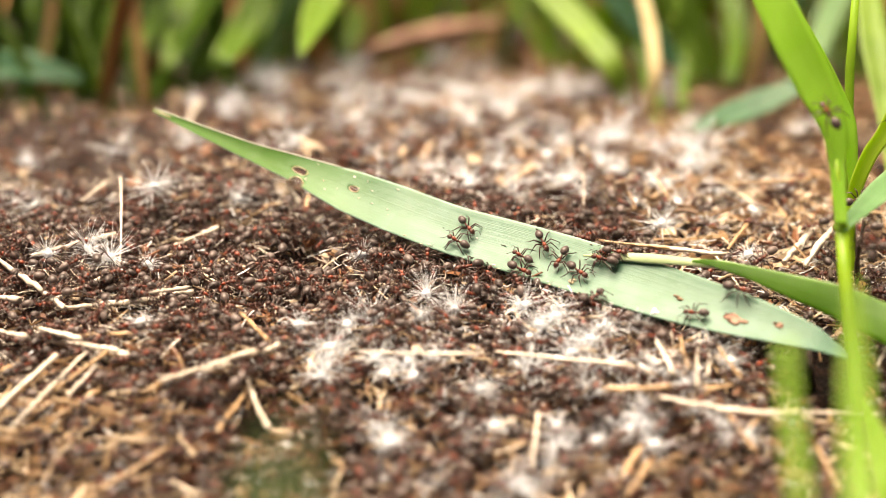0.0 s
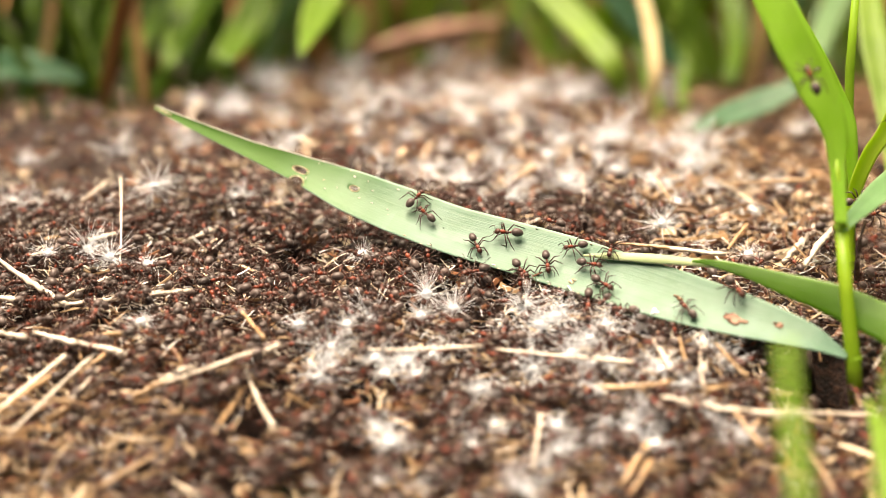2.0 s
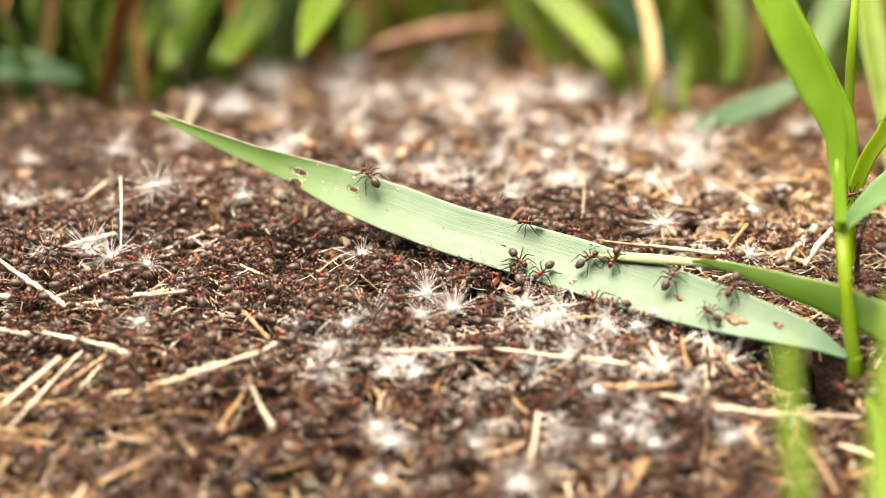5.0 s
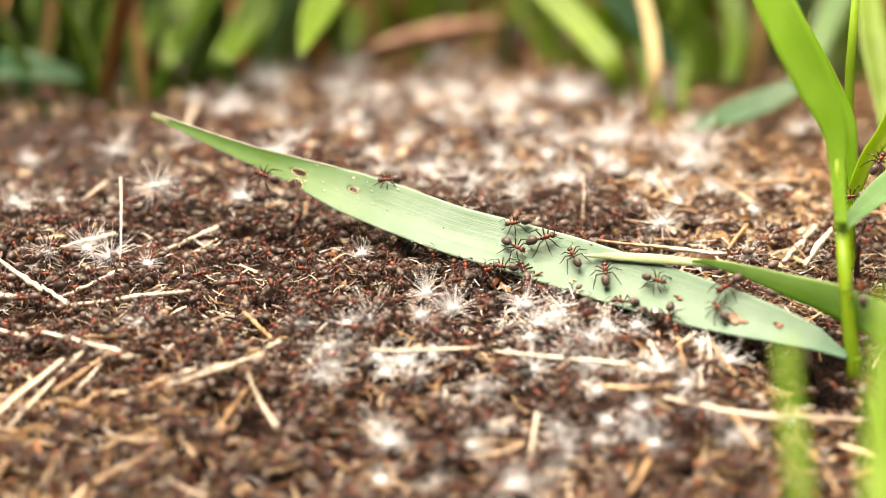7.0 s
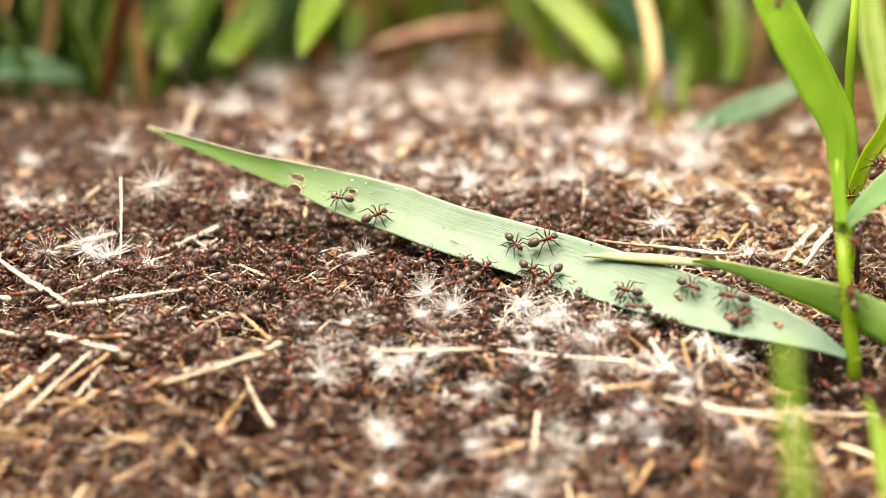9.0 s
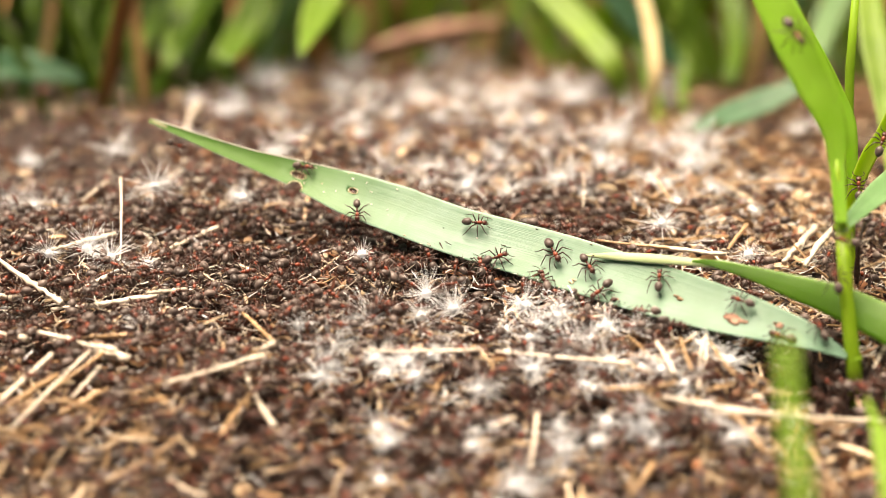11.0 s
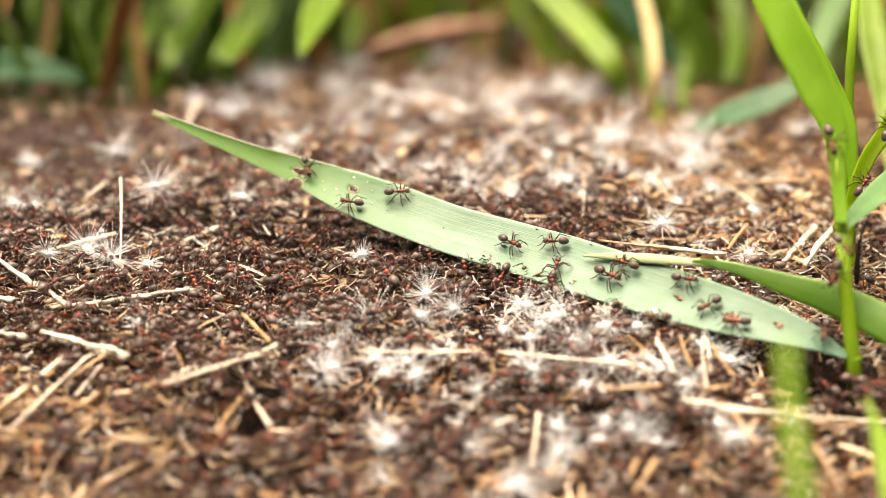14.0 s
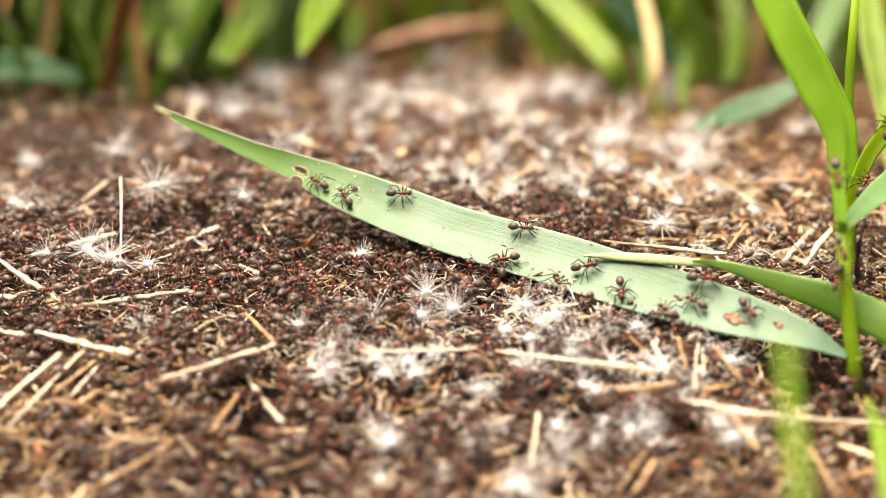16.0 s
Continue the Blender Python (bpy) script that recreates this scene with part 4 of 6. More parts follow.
        (9.20, pose(0.0234, -0.0216, 0.0028, -14, 30, -138)), (11.30, pose(0.0317, -0.0213, 0.0052, 27, 19, -61)), (11.50, pose(0.0321, -0.0216, 0.0051, 27, 19, -61)),
        (12.00, pose(0.0337, -0.0236, 0.0044, 31, 11, -47)), (12.50, pose(0.0380, -0.0275, 0.0035, 32, 7, -40)), (13.00, pose(0.0433, -0.0283, 0.0050, 33, -7, -20)),
        (13.50, pose(0.0489, -0.0300, 0.0062, 33, -4, -22)), (14.20, pose(0.0508, -0.0311, 0.0062, 33, 1, -29)), (14.60, pose(0.0534, -0.0327, 0.0060, 32, 10, -41)),
        (15.00, pose(0.0564, -0.0331, 0.0067, 33, 3, -29)), (15.50, pose(0.0602, -0.0372, 0.0049, 30, 15, -47)), (16.00, pose(0.0621, -0.0396, 0.0036, 26, 22, -57)),
    ],
    [
        (0.00, pose(0.0287, -0.0218, 0.0039, 30, 13, -47)), (0.60, pose(0.0288, -0.0213, 0.0042, 29, 15, -52)), (1.00, pose(0.0286, -0.0216, 0.0039, 29, 17, -55)),
        (1.50, pose(0.0305, -0.0232, 0.0036, 30, 14, -50)), (2.00, pose(0.0337, -0.0262, 0.0030, 31, 10, -45)), (2.50, pose(0.0353, -0.0257, 0.0037, 33, -2, -26)),
        (3.00, pose(0.0371, -0.0257, 0.0043, 31, -12, -10)), (3.50, pose(0.0411, -0.0276, 0.0046, 31, -11, -12)), (4.00, pose(0.0447, -0.0284, 0.0056, 31, -12, -11)),
        (5.15, pose(0.0476, -0.0296, 0.0059, 1, -34, 60)), (6.30, pose(0.0506, -0.0309, 0.0062, -31, -13, 132)), (6.45, pose(0.0492, -0.0324, 0.0046, -27, 20, -173)),
        (6.60, pose(0.0479, -0.0339, 0.0030, 8, 32, -102)), (7.00, pose(0.0463, -0.0375, 0.0010, 6, 33, -107)), (7.50, pose(0.0454, -0.0358, 0.0015, -26, 21, -172)),
        (8.00, pose(0.0438, -0.0335, 0.0021, -33, 6, 159)), (8.50, pose(0.0437, -0.0324, 0.0026, -32, -8, 137)), (9.00, pose(0.0386, -0.0292, 0.0028, -33, 0, 151)),
        (9.20, pose(0.0349, -0.0274, 0.0027, -33, 3, 156)), (11.30, pose(0.0328, -0.0278, 0.0020, -15, 30, -147)), (12.00, pose(0.0323, -0.0290, 0.0015, -18, 28, -154)),
        (12.50, pose(0.0326, -0.0300, 0.0012, -13, 31, -144)), (13.00, pose(0.0328, -0.0299, 0.0013, -25, 22, -171)), (14.20, pose(0.0328, -0.0237, -0.0024, 0, -0, -116)),
        (15.00, pose(0.0329, -0.0316, 0.0005, -12, 31, -142)), (15.50, pose(0.0349, -0.0279, 0.0025, -10, 32, -137)), (16.00, pose(0.0372, -0.0285, 0.0027, 16, 29, -88)),
    ],
    [
        (0.00, pose(0.0365, -0.0206, 0.0079, 33, -2, -25)), (1.33, pose(0.0359, -0.0199, 0.0081, 21, 25, -76)), (2.67, pose(0.0352, -0.0191, 0.0084, -12, 31, -141)),
        (4.00, pose(0.0346, -0.0184, 0.0086, -32, 7, 163)), (4.67, pose(0.0355, -0.0205, 0.0074, -15, 29, -148)), (5.33, pose(0.0363, -0.0226, 0.0062, 16, 29, -88)),
        (6.00, pose(0.0372, -0.0247, 0.0050, 32, 7, -39)), (6.30, pose(0.0389, -0.0260, 0.0048, 32, 11, -46)), (6.60, pose(0.0406, -0.0271, 0.0047, 32, 8, -41)),
        (7.00, pose(0.0442, -0.0288, 0.0051, 33, 2, -33)), (7.50, pose(0.0458, -0.0295, 0.0053, 33, -2, -26)), (8.00, pose(0.0463, -0.0292, 0.0057, 33, -3, -25)),
        (8.50, pose(0.0495, -0.0312, 0.0055, 33, 3, -32)), (9.20, pose(0.0510, -0.0321, 0.0054, 33, 7, -37)), (9.97, pose(0.0483, -0.0306, 0.0054, 26, -20, 7)),
        (10.73, pose(0.0457, -0.0292, 0.0053, -1, -33, 63)), (11.50, pose(0.0430, -0.0278, 0.0053, -28, -19, 118)), (12.00, pose(0.0402, -0.0255, 0.0058, -33, -2, 147)),
        (12.50, pose(0.0392, -0.0241, 0.0063, -33, -1, 151)), (14.00, pose(0.0384, -0.0235, 0.0065, -33, -3, 147)), (16.00, pose(0.0395, 0.0035, -0.0008, 0, -0, 150)),
    ],
    [
        (0.00, pose(0.0606, -0.0357, 0.0062, 33, 3, -27)), (2.67, pose(0.0599, -0.0353, 0.0063, 21, 26, -72)), (5.33, pose(0.0592, -0.0348, 0.0064, -8, 32, -128)),
        (8.00, pose(0.0584, -0.0344, 0.0065, -30, 15, -179)), (9.00, pose(0.0592, -0.0367, 0.0049, -33, -0, 157)), (9.20, pose(0.0586, -0.0362, 0.0051, -33, -1, 155)),
        (10.00, pose(0.0504, -0.0348, 0.0032, -25, 23, -166)), (11.00, pose(0.0439, -0.0403, -0.0021, 0, -0, -112)), (12.67, pose(0.0442, -0.0390, -0.0025, 0, 0, -56)),
        (14.33, pose(0.0445, -0.0377, -0.0029, 0, -0, 0)), (16.00, pose(0.0448, -0.0364, -0.0033, 0, -0, 56)),
    ],
    [
        (0.00, pose(0.0674, -0.0388, -0.0073, 0, -0, -129)), (6.00, pose(0.0678, -0.0420, -0.0030, -18, 4, -170)), (12.00, pose(0.0683, -0.0452, 0.0012, -35, -5, 150)),
        (13.50, pose(0.0602, -0.0406, 0.0024, -33, -4, 152)), (14.20, pose(0.0591, -0.0416, 0.0016, -33, 6, 167)), (15.00, pose(0.0572, -0.0397, 0.0022, -33, -0, 156)),
        (15.50, pose(0.0559, -0.0430, 0.0005, -22, 25, -157)), (16.00, pose(0.0571, -0.0337, -0.0050, 0, -0, -133)),
    ],
    [
        (0.00, pose(0.0437, -0.0420, -0.0018, 0, -0, -116)), (7.30, pose(0.0458, -0.0357, -0.0033, 0, 0, -178)), (14.60, pose(0.0479, -0.0294, -0.0048, 0, -0, 119)),
        (15.50, pose(0.0465, -0.0360, 0.0017, -31, -14, 131)), (16.00, pose(0.0462, -0.0360, 0.0016, -31, -12, 134)),
    ],
    [
        (0.00, pose(0.0818, -0.0147, -0.0202, 0, -0, 54)), (11.30, pose(0.0754, -0.0465, 0.0025, -19, -31, 112)), (11.65, pose(0.0748, -0.0471, 0.0018, 25, -26, 32)),
        (12.00, pose(0.0742, -0.0477, 0.0010, 34, 11, -27)), (13.20, pose(0.0753, -0.0472, 0.0017, 10, 34, -82)), (14.40, pose(0.0765, -0.0467, 0.0024, -27, 26, -146)),
        (14.70, pose(0.0746, -0.0462, 0.0024, -37, 5, 172)), (15.00, pose(0.0726, -0.0457, 0.0023, -30, -17, 131)), (15.25, pose(0.0755, -0.0379, 0.0006, -11, -15, 81)),
        (15.50, pose(0.0785, -0.0302, -0.0012, 0, -0, 34)), (16.00, pose(0.0773, -0.0299, -0.0012, 0, -0, 37)),
    ],
    [
        (0.00, pose(0.0311, -0.0305, 0.0006, 32, 10, -44)), (2.00, pose(0.0305, -0.0302, 0.0006, 14, 30, -94)), (4.00, pose(0.0299, -0.0299, 0.0006, -17, 29, -152)),
        (4.77, pose(0.0316, -0.0302, 0.0009, -32, 6, 161)), (5.53, pose(0.0333, -0.0305, 0.0011, -27, -20, 118)), (6.30, pose(0.0350, -0.0308, 0.0014, -1, -33, 64)),
        (6.60, pose(0.0343, -0.0274, 0.0026, -8, -32, 76)), (7.00, pose(0.0342, -0.0239, 0.0044, -16, -29, 91)), (7.20, pose(0.0362, -0.0230, 0.0059, 11, -31, 40)),
        (7.40, pose(0.0382, -0.0222, 0.0074, 30, -15, -5)), (8.00, pose(0.0455, 0.0012, -0.0008, -0, -0, -21)), (9.00, pose(0.0535, 0.0005, -0.0002, -0, -0, -13)),
        (12.00, pose(0.0610, 0.0003, -0.0000, 0, -0, 6)), (13.33, pose(0.0590, 0.0014, 0.0000, 0, -0, 58)), (14.67, pose(0.0570, 0.0026, 0.0001, 0, -0, 109)),
        (16.00, pose(0.0551, 0.0038, 0.0001, 0, -0, 160)),
    ],
    [
        (0.00, pose(-0.0420, 0.0300, 0.0000, 0, 0, 20)), (4.60, pose(-0.0380, 0.0310, 0.0005, 0, 0, -10)), (9.20, pose(-0.0370, 0.0300, 0.0010, 0, 0, -40)),
        (10.70, pose(-0.0330, 0.0160, 0.0090, 15, -20, -40)), (11.30, pose(-0.0263, 0.0045, 0.0190, 40, 8, -20)), (11.60, pose(-0.0226, 0.0045, 0.0188, 40, 10, -22)),
        (12.00, pose(-0.0198, 0.0045, 0.0172, 38, 12, -25)), (12.25, pose(-0.0178, 0.0065, 0.0150, 25, 10, -10)), (12.80, pose(-0.0155, 0.0200, 0.0040, 0, 0, 20)),
        (16.00, pose(-0.0120, 0.0300, 0.0000, 0, 0, 40)),
    ],
    [
        (0.00, pose(0.0877, -0.0105, 0.0157, 46, -13, 12)), (2.00, pose(0.0877, -0.0105, 0.0157, 46, -13, 12)), (3.00, pose(0.0889, -0.0105, 0.0192, 46, -15, 14)),
        (3.40, pose(0.0883, -0.0105, 0.0187, 42, 25, -25)), (3.80, pose(0.0876, -0.0105, 0.0181, 1, 48, -89)), (4.20, pose(0.0870, -0.0105, 0.0176, -42, 25, -154)),
        (6.50, pose(0.0868, -0.0105, 0.0164, -47, 5, -175)), (9.00, pose(0.0867, -0.0105, 0.0164, -47, 5, -175)), (10.50, pose(0.0875, -0.0105, 0.0178, -28, -40, 130)),
        (12.00, pose(0.0884, -0.0105, 0.0192, 34, -35, 40)), (16.00, pose(0.0889, -0.0105, 0.0192, 27, -41, 52)),
    ],
    [
        (0.00, pose(0.0846, -0.0415, 0.0186, -16, -46, 111)), (10.00, pose(0.0801, -0.0456, 0.0093, -11, -47, 105)), (11.30, pose(0.0778, -0.0437, 0.0137, -14, -46, 110)),
        (12.50, pose(0.0780, -0.0434, 0.0145, -16, -45, 113)), (13.00, pose(0.0779, -0.0435, 0.0141, -44, -20, 161)), (13.50, pose(0.0778, -0.0437, 0.0138, -46, 15, -166)),
        (14.00, pose(0.0778, -0.0438, 0.0135, -23, 43, -122)), (15.00, pose(0.0781, -0.0450, 0.0109, -20, 44, -118)), (16.00, pose(0.0784, -0.0442, 0.0127, -18, 45, -114)),
    ],
    [
        (0.00, pose(0.0858, -0.0424, 0.0202, -41, -26, 153)), (10.00, pose(0.0815, -0.0427, 0.0197, -45, -18, 162)), (11.30, pose(0.0796, -0.0424, 0.0204, -47, -11, 170)),
        (12.00, pose(0.0792, -0.0426, 0.0198, -44, -20, 161)), (12.67, pose(0.0793, -0.0427, 0.0196, -45, 18, -163)), (13.33, pose(0.0794, -0.0428, 0.0194, -14, 46, -110)),
        (14.00, pose(0.0796, -0.0429, 0.0192, 34, 35, -40)), (15.00, pose(0.0786, -0.0427, 0.0197, 23, 43, -58)), (16.00, pose(0.0790, -0.0431, 0.0187, 20, 44, -62)),
    ],
    [
        (0.00, pose(0.0765, -0.0322, 0.0431, -29, -39, 132)), (1.00, pose(0.0747, -0.0331, 0.0467, -27, -41, 128)), (1.50, pose(0.0734, -0.0338, 0.0492, -20, -44, 118)),
        (2.50, pose(0.0710, -0.0348, 0.0538, -20, -44, 118)), (3.50, pose(0.0686, -0.0362, 0.0609, -23, -43, 122)), (4.20, pose(0.0654, -0.0372, 0.0670, -23, -43, 122)),
        (6.00, pose(0.0616, -0.0381, 0.0749, -27, -41, 128)), (7.33, pose(0.0629, -0.0379, 0.0724, -48, -2, 179)), (8.67, pose(0.0643, -0.0377, 0.0699, -30, 39, -133)),
        (10.00, pose(0.0656, -0.0373, 0.0673, 27, 41, -52)), (11.30, pose(0.0696, -0.0359, 0.0591, 30, 39, -47)), (11.60, pose(0.0715, -0.0354, 0.0566, 30, 39, -47)),
        (13.00, pose(0.0763, -0.0323, 0.0437, 19, 44, -63)), (16.00, pose(0.0774, -0.0409, 0.0336, 4, 47, -84)),
    ],
    [
        (0.00, pose(0.0953, -0.0105, 0.0333, 38, -31, 33)), (5.00, pose(0.0953, -0.0105, 0.0333, 38, -31, 33)), (6.50, pose(0.0924, -0.0105, 0.0253, 32, -37, 44)),
        (7.00, pose(0.0917, -0.0105, 0.0243, 30, -39, 47)), (9.00, pose(0.0916, -0.0105, 0.0230, 33, -37, 43)), (12.00, pose(0.0923, -0.0105, 0.0311, 15, -46, 69)),
        (16.00, pose(0.0932, -0.0105, 0.0323, 17, -45, 66)),
    ],
    [
        (0.00, pose(0.0977, -0.0105, 0.0108, -38, -31, 147)), (2.00, pose(0.0921, -0.0105, 0.0127, -45, 18, -162)), (3.00, pose(0.0914, -0.0105, 0.0129, -44, 21, -159)),
        (4.20, pose(0.0918, -0.0105, 0.0135, -46, 12, -168)), (4.60, pose(0.0947, -0.0105, 0.0128, -14, 46, -109)), (5.00, pose(0.0976, -0.0105, 0.0120, 38, 31, -33)),
        (8.67, pose(0.0976, -0.0105, 0.0120, -14, 46, -110)), (12.33, pose(0.0976, -0.0105, 0.0120, -46, 12, -169)), (16.00, pose(0.0976, -0.0105, 0.0120, -38, -31, 147)),
    ],
]
first_ant = build_ant("red and black wood ant walking over the green leaf", "ants on the leaf")
leaf_ants = [first_ant] + [copy_thing(first_ant, Matrix()) for _ in ON_LEAF[1:]]
for k, a in enumerate(leaf_ants):
    if k >= len(leaf_ants) - 6:
        tagged(a, "red and black wood ant climbing the green grass plant", group="ants on the grass plant")
    size = (0.80, 0.76, 0.89, 0.78, 0.82, 0.85, 0.79, 0.94, 0.84)[k % 9]
    a.scale = (size, size, size)

# ants rearing up against the leaf's lower edge
rearing, rearing_rows = [], []
rear_rng = random.Random(51)
for k, x in enumerate((-0.003, 0.0035, 0.0075, 0.0155, 0.0215, 0.029, 0.0365, 0.046)):
    i = int(np.argmin(np.abs(big[:, 0, 0] - x)))
    ant = copy_thing(first_ant, Matrix())
    tagged(ant, "dark wood ant rearing up against the leaf edge", group="ants at the leaf edge")
    size = rear_rng.uniform(0.76, 0.88)
    ant.scale = (size, size, size)
    rows, turn, slide = [], rear_rng.uniform(50, 125), 0.0
    for t in (0, 1.5, 3, 4.2, 6.3, 7.5, 9.2, 11.3, 12.5, 14, 16):
        tilt = radians(rear_rng.uniform(38, 58))
        forward = Vector((math.cos(radians(turn)) * math.cos(tilt), math.sin(radians(turn)) * math.cos(tilt), math.sin(tilt)))
        foot = Vector(big[i, 0]) + Vector((slide, -0.0010, -0.0006)) - forward * 0.0027 * size
        foot.z = max(foot.z, height(foot.x, foot.y) + 0.0002)
        rows.append((t, pose(*foot, 0, -math.degrees(tilt), turn)))
        turn = min(140, max(40, turn + rear_rng.uniform(-22, 22)))
        slide += rear_rng.uniform(-0.0008, 0.0008)
    rearing.append(ant)
    rearing_rows.append(rows)

# ants of the crowd that are seen singly
swarm_ants, swarm_rows = [], []
crowd_first = build_ant("dark red-brown wood ant crawling in the nest crowd", "ants of the crowd")


def crowd_place(k):
    """Mostly the sharp band in front of and behind the leaf."""
    while True:
        x, y = rng.uniform(-0.105, 0.10), rng.gauss(-0.004, 0.026)
        if not -0.075 < y < 0.07:
            continue
        if y < -0.02 and rng.random() < 0.35:
            continue
        if in_pit(x, y) or x > 0.02 and rng.random() < (0.85 if x > 0.048 and y > -0.03 else 0.45):
            continue
        return x, y


for k in range(280):
    ant = crowd_first if k == 0 else copy_thing(crowd_first, Matrix())
    size = rng.uniform(0.70, 0.98)
    ant.scale = (size, size, size)
    x, y = crowd_place(k)
    heading, t, rows = rng.uniform(0, 360), 0.0, []
    speed = rng.choice((0.0006, 0.002, 0.004, 0.007))
    roll, tip, lift = rng.uniform(-25, 25), rng.uniform(-22, 18), rng.uniform(0.0, 0.0026)
    while t < 16.0:
        rows.append((t, pose(x, y, height(x, y) + lift, roll, tip, heading)))
        t += rng.uniform(0.8, 1.5)
        heading += rng.uniform(-50, 50)
        step = speed * rng.uniform(0.2, 1.3)
        x += math.cos(radians(heading)) * step
        y += math.sin(radians(heading)) * step
    rows.append((16.0, pose(x, y, height(x, y) + lift, roll, tip, heading)))
    swarm_ants.append(ant)
    swarm_rows.append(rows)

# the rest of the crowd, in loose drifts that creep through each other
bm = bmesh.new()
slots = {GASTER.name: 0, ANT_HEAD.name: 1, ANT_RED.name: 2, ANT_LEG.name: 3}
for name, (piece, material) in ant_pieces(False).items():
    for f in piece.faces:
        f.material_index = slots[material.name]
    data = bpy.data.meshes.new("piece")
    piece.to_mesh(data)
    piece.free()
    bm.from_mesh(data)
    bpy.data.meshes.remove(data)
LOW_ANT = arrays(bm)


def crowd_drift(count, seed):
    r = random.Random(seed)
    places = []
    while len(places) < count:
        x, y = r.uniform(-0.13, 0.12), r.uniform(-0.10, 0.13)
        dense = 1.0 if y < 0.03 else 0.28 if y < 0.05 or -0.07 < x < 0.055 else 0.07
        if x > 0.045 and y > -0.036 and r.random() < 0.72:
            continue
        if r.random() > dense or in_pit(x, y) or in_pit(x, y - 0.003):
            continue
        m = pose(x, y, height(x, y) + r.uniform(-0.0030, 0.0042), r.uniform(-30, 30), r.uniform(-28, 25), r.uniform(0, 360)) @ Matrix.Scale(r.uniform(0.70, 0.98), 4)
        places.append((0, m))
    return strewn("ant_crowd", [LOW_ANT], places, [GASTER, ANT_HEAD, ANT_RED, ANT_LEG], "dense crowd of red-brown wood ants on the nest", "ants")


drifts = [crowd_drift(370, 40 + k) for k in range(8)]


# ---- chaff, straw bits and flakes ----
def bit(length, width, thick, bend, material_index=0):
    bm = bmesh.new()
    n = 3
    pts = [((i / n - 0.5) * length, bend * length * (1 - (2 * i / n - 1) ** 2), 0) for i in range(n + 1)]
    ring = []
    for i, p in enumerate(pts):
        w = width * (0.85 if i in (0, n) else 1)
        ring.append([bm.verts.new((p[0], p[1] + a * w / 2, p[2] + b * thick / 2)) for a, b in ((-1, -0.6), (1, -0.6), (0.8, 0.7), (-0.8, 0.7))])
    for a, b in zip(ring, ring[1:]):
        for k in range(4):
            bm.faces.new((a[k], b[k], b[(k + 1) % 4], a[(k + 1) % 4]))
    bm.faces.new(ring[0])
    bm.faces.new(ring[-1])
    bmesh.ops.recalc_face_normals(bm, faces=bm.faces)
    for f in bm.faces:
        f.material_index = material_index
    return arrays(bm)


BITS = [bit(0.006, 0.0007, 0.0005, 0.05), bit(0.009, 0.00042, 0.00035, -0.06), bit(0.004, 0.0010, 0.0004, 0.1), bit(0.013, 0.00062, 0.0005, 0.02),
        bit(0.0032, 0.0017, 0.0005, 0.12), bit(0.0024, 0.0014, 0.0006, -0.1), bit(0.0024, 0.00026, 0.00025, 0.06), bit(0.0034, 0.00019, 0.00018, -0.06)]


def litter(name, count, seed, kinds, material, label, category, dense, lift=0.0025, box=(-0.15, 0.15, -0.105, 0.26)):
    r = random.Random(seed)
    places = []
    while len(places) < count:
        x, y = r.uniform(*box[:2]), r.uniform(*box[2:])
        if r.random() > dense(x, y) or in_pit(x, y):
            continue
        m = pose(x, y, height(x, y) + r.uniform(-0.0025, lift), r.uniform(0, 360), r.gauss(0, 16), r.uniform(0, 360)) @ Matrix.Scale(r.uniform(0.55, 1.3), 4)
        places.append((r.choice(kinds), m))
    return strewn(name, BITS, places, [material], label, category, smooth=False)


litter("chaff", 10500, 1, (0, 1, 2, 4, 5, 6), CHAFF, "brown needle and bud-scale chaff covering the nest", "chaff", lambda x, y: 0.5 if -0.03 < y < 0.03 else 0.9 if y < 0.045 else 0.9 if -0.03 < x < 0.055 else 0.35 if -0.07 < x < 0 else 0.12)
litter("straw_bits", 2900, 2, (0, 1, 1, 1, 3, 2, 6, 6), STRAW, "short tan straw bits strewn over the nest", "straw", lambda x, y: 0.7 if y < -0.035 else (0.75 if x > 0.05 and y > -0.01 else 0.35) if y < 0.03 else 0.6 if -0.045 < x < 0.06 else 0.05)
litter("fine_bits", 10800, 3, (6, 7, 7, 7), PALE_STRAW, "fine pale fibres among the ants", "fibres", lambda x, y: 0.9 if abs(y) < 0.05 else 0.3 if y < 0 else 0.06, 0.0036)
litter("flakes", 1500, 4, (4, 5, 2), FLAKE, "pale beige bud scales and flakes", "flakes", lambda x, y: (0.35 if -0.05 < x < 0.045 else 0.06) if y > 0.035 else 0.1 if y < -0.035 else 0.2)
litter("wood_fibres", 1750, 6, (0, 0, 1, 1, 6), STRAW, "tan wood fibres strewn on the mound's front", "fibres", lambda x, y: 0.06 if abs(x + 0.03) < 0.014 and y < -0.06 else 0.95 if y < -0.072 or (x < -0.05 and y < -0.058) else 0.35 if y < -0.045 else 0.15 if y < -0.03 else 0.0, 0.0035, (-0.11, 0.11, -0.10, 0.0))
litter("straw_heap", 110, 8, (0, 1, 1, 3), STRAW, "heaped pale straw pieces at the nest's front", "straw", lambda x, y: 0.9, 0.006, (-0.10, -0.048, -0.098, -0.060))
litter("white_hairs", 1700, 7, (7, 7, 6), FLUFF, "loose white fluff hairs among the ants", "hairs", lambda x, y: 0.9 if 0.0 < x < 0.045 and y < -0.012 else (0.02 if x < -0.03 else 0.15) if y > 0.04 else 0.3, 0.004, (-0.11, 0.11, -0.09, 0.12))

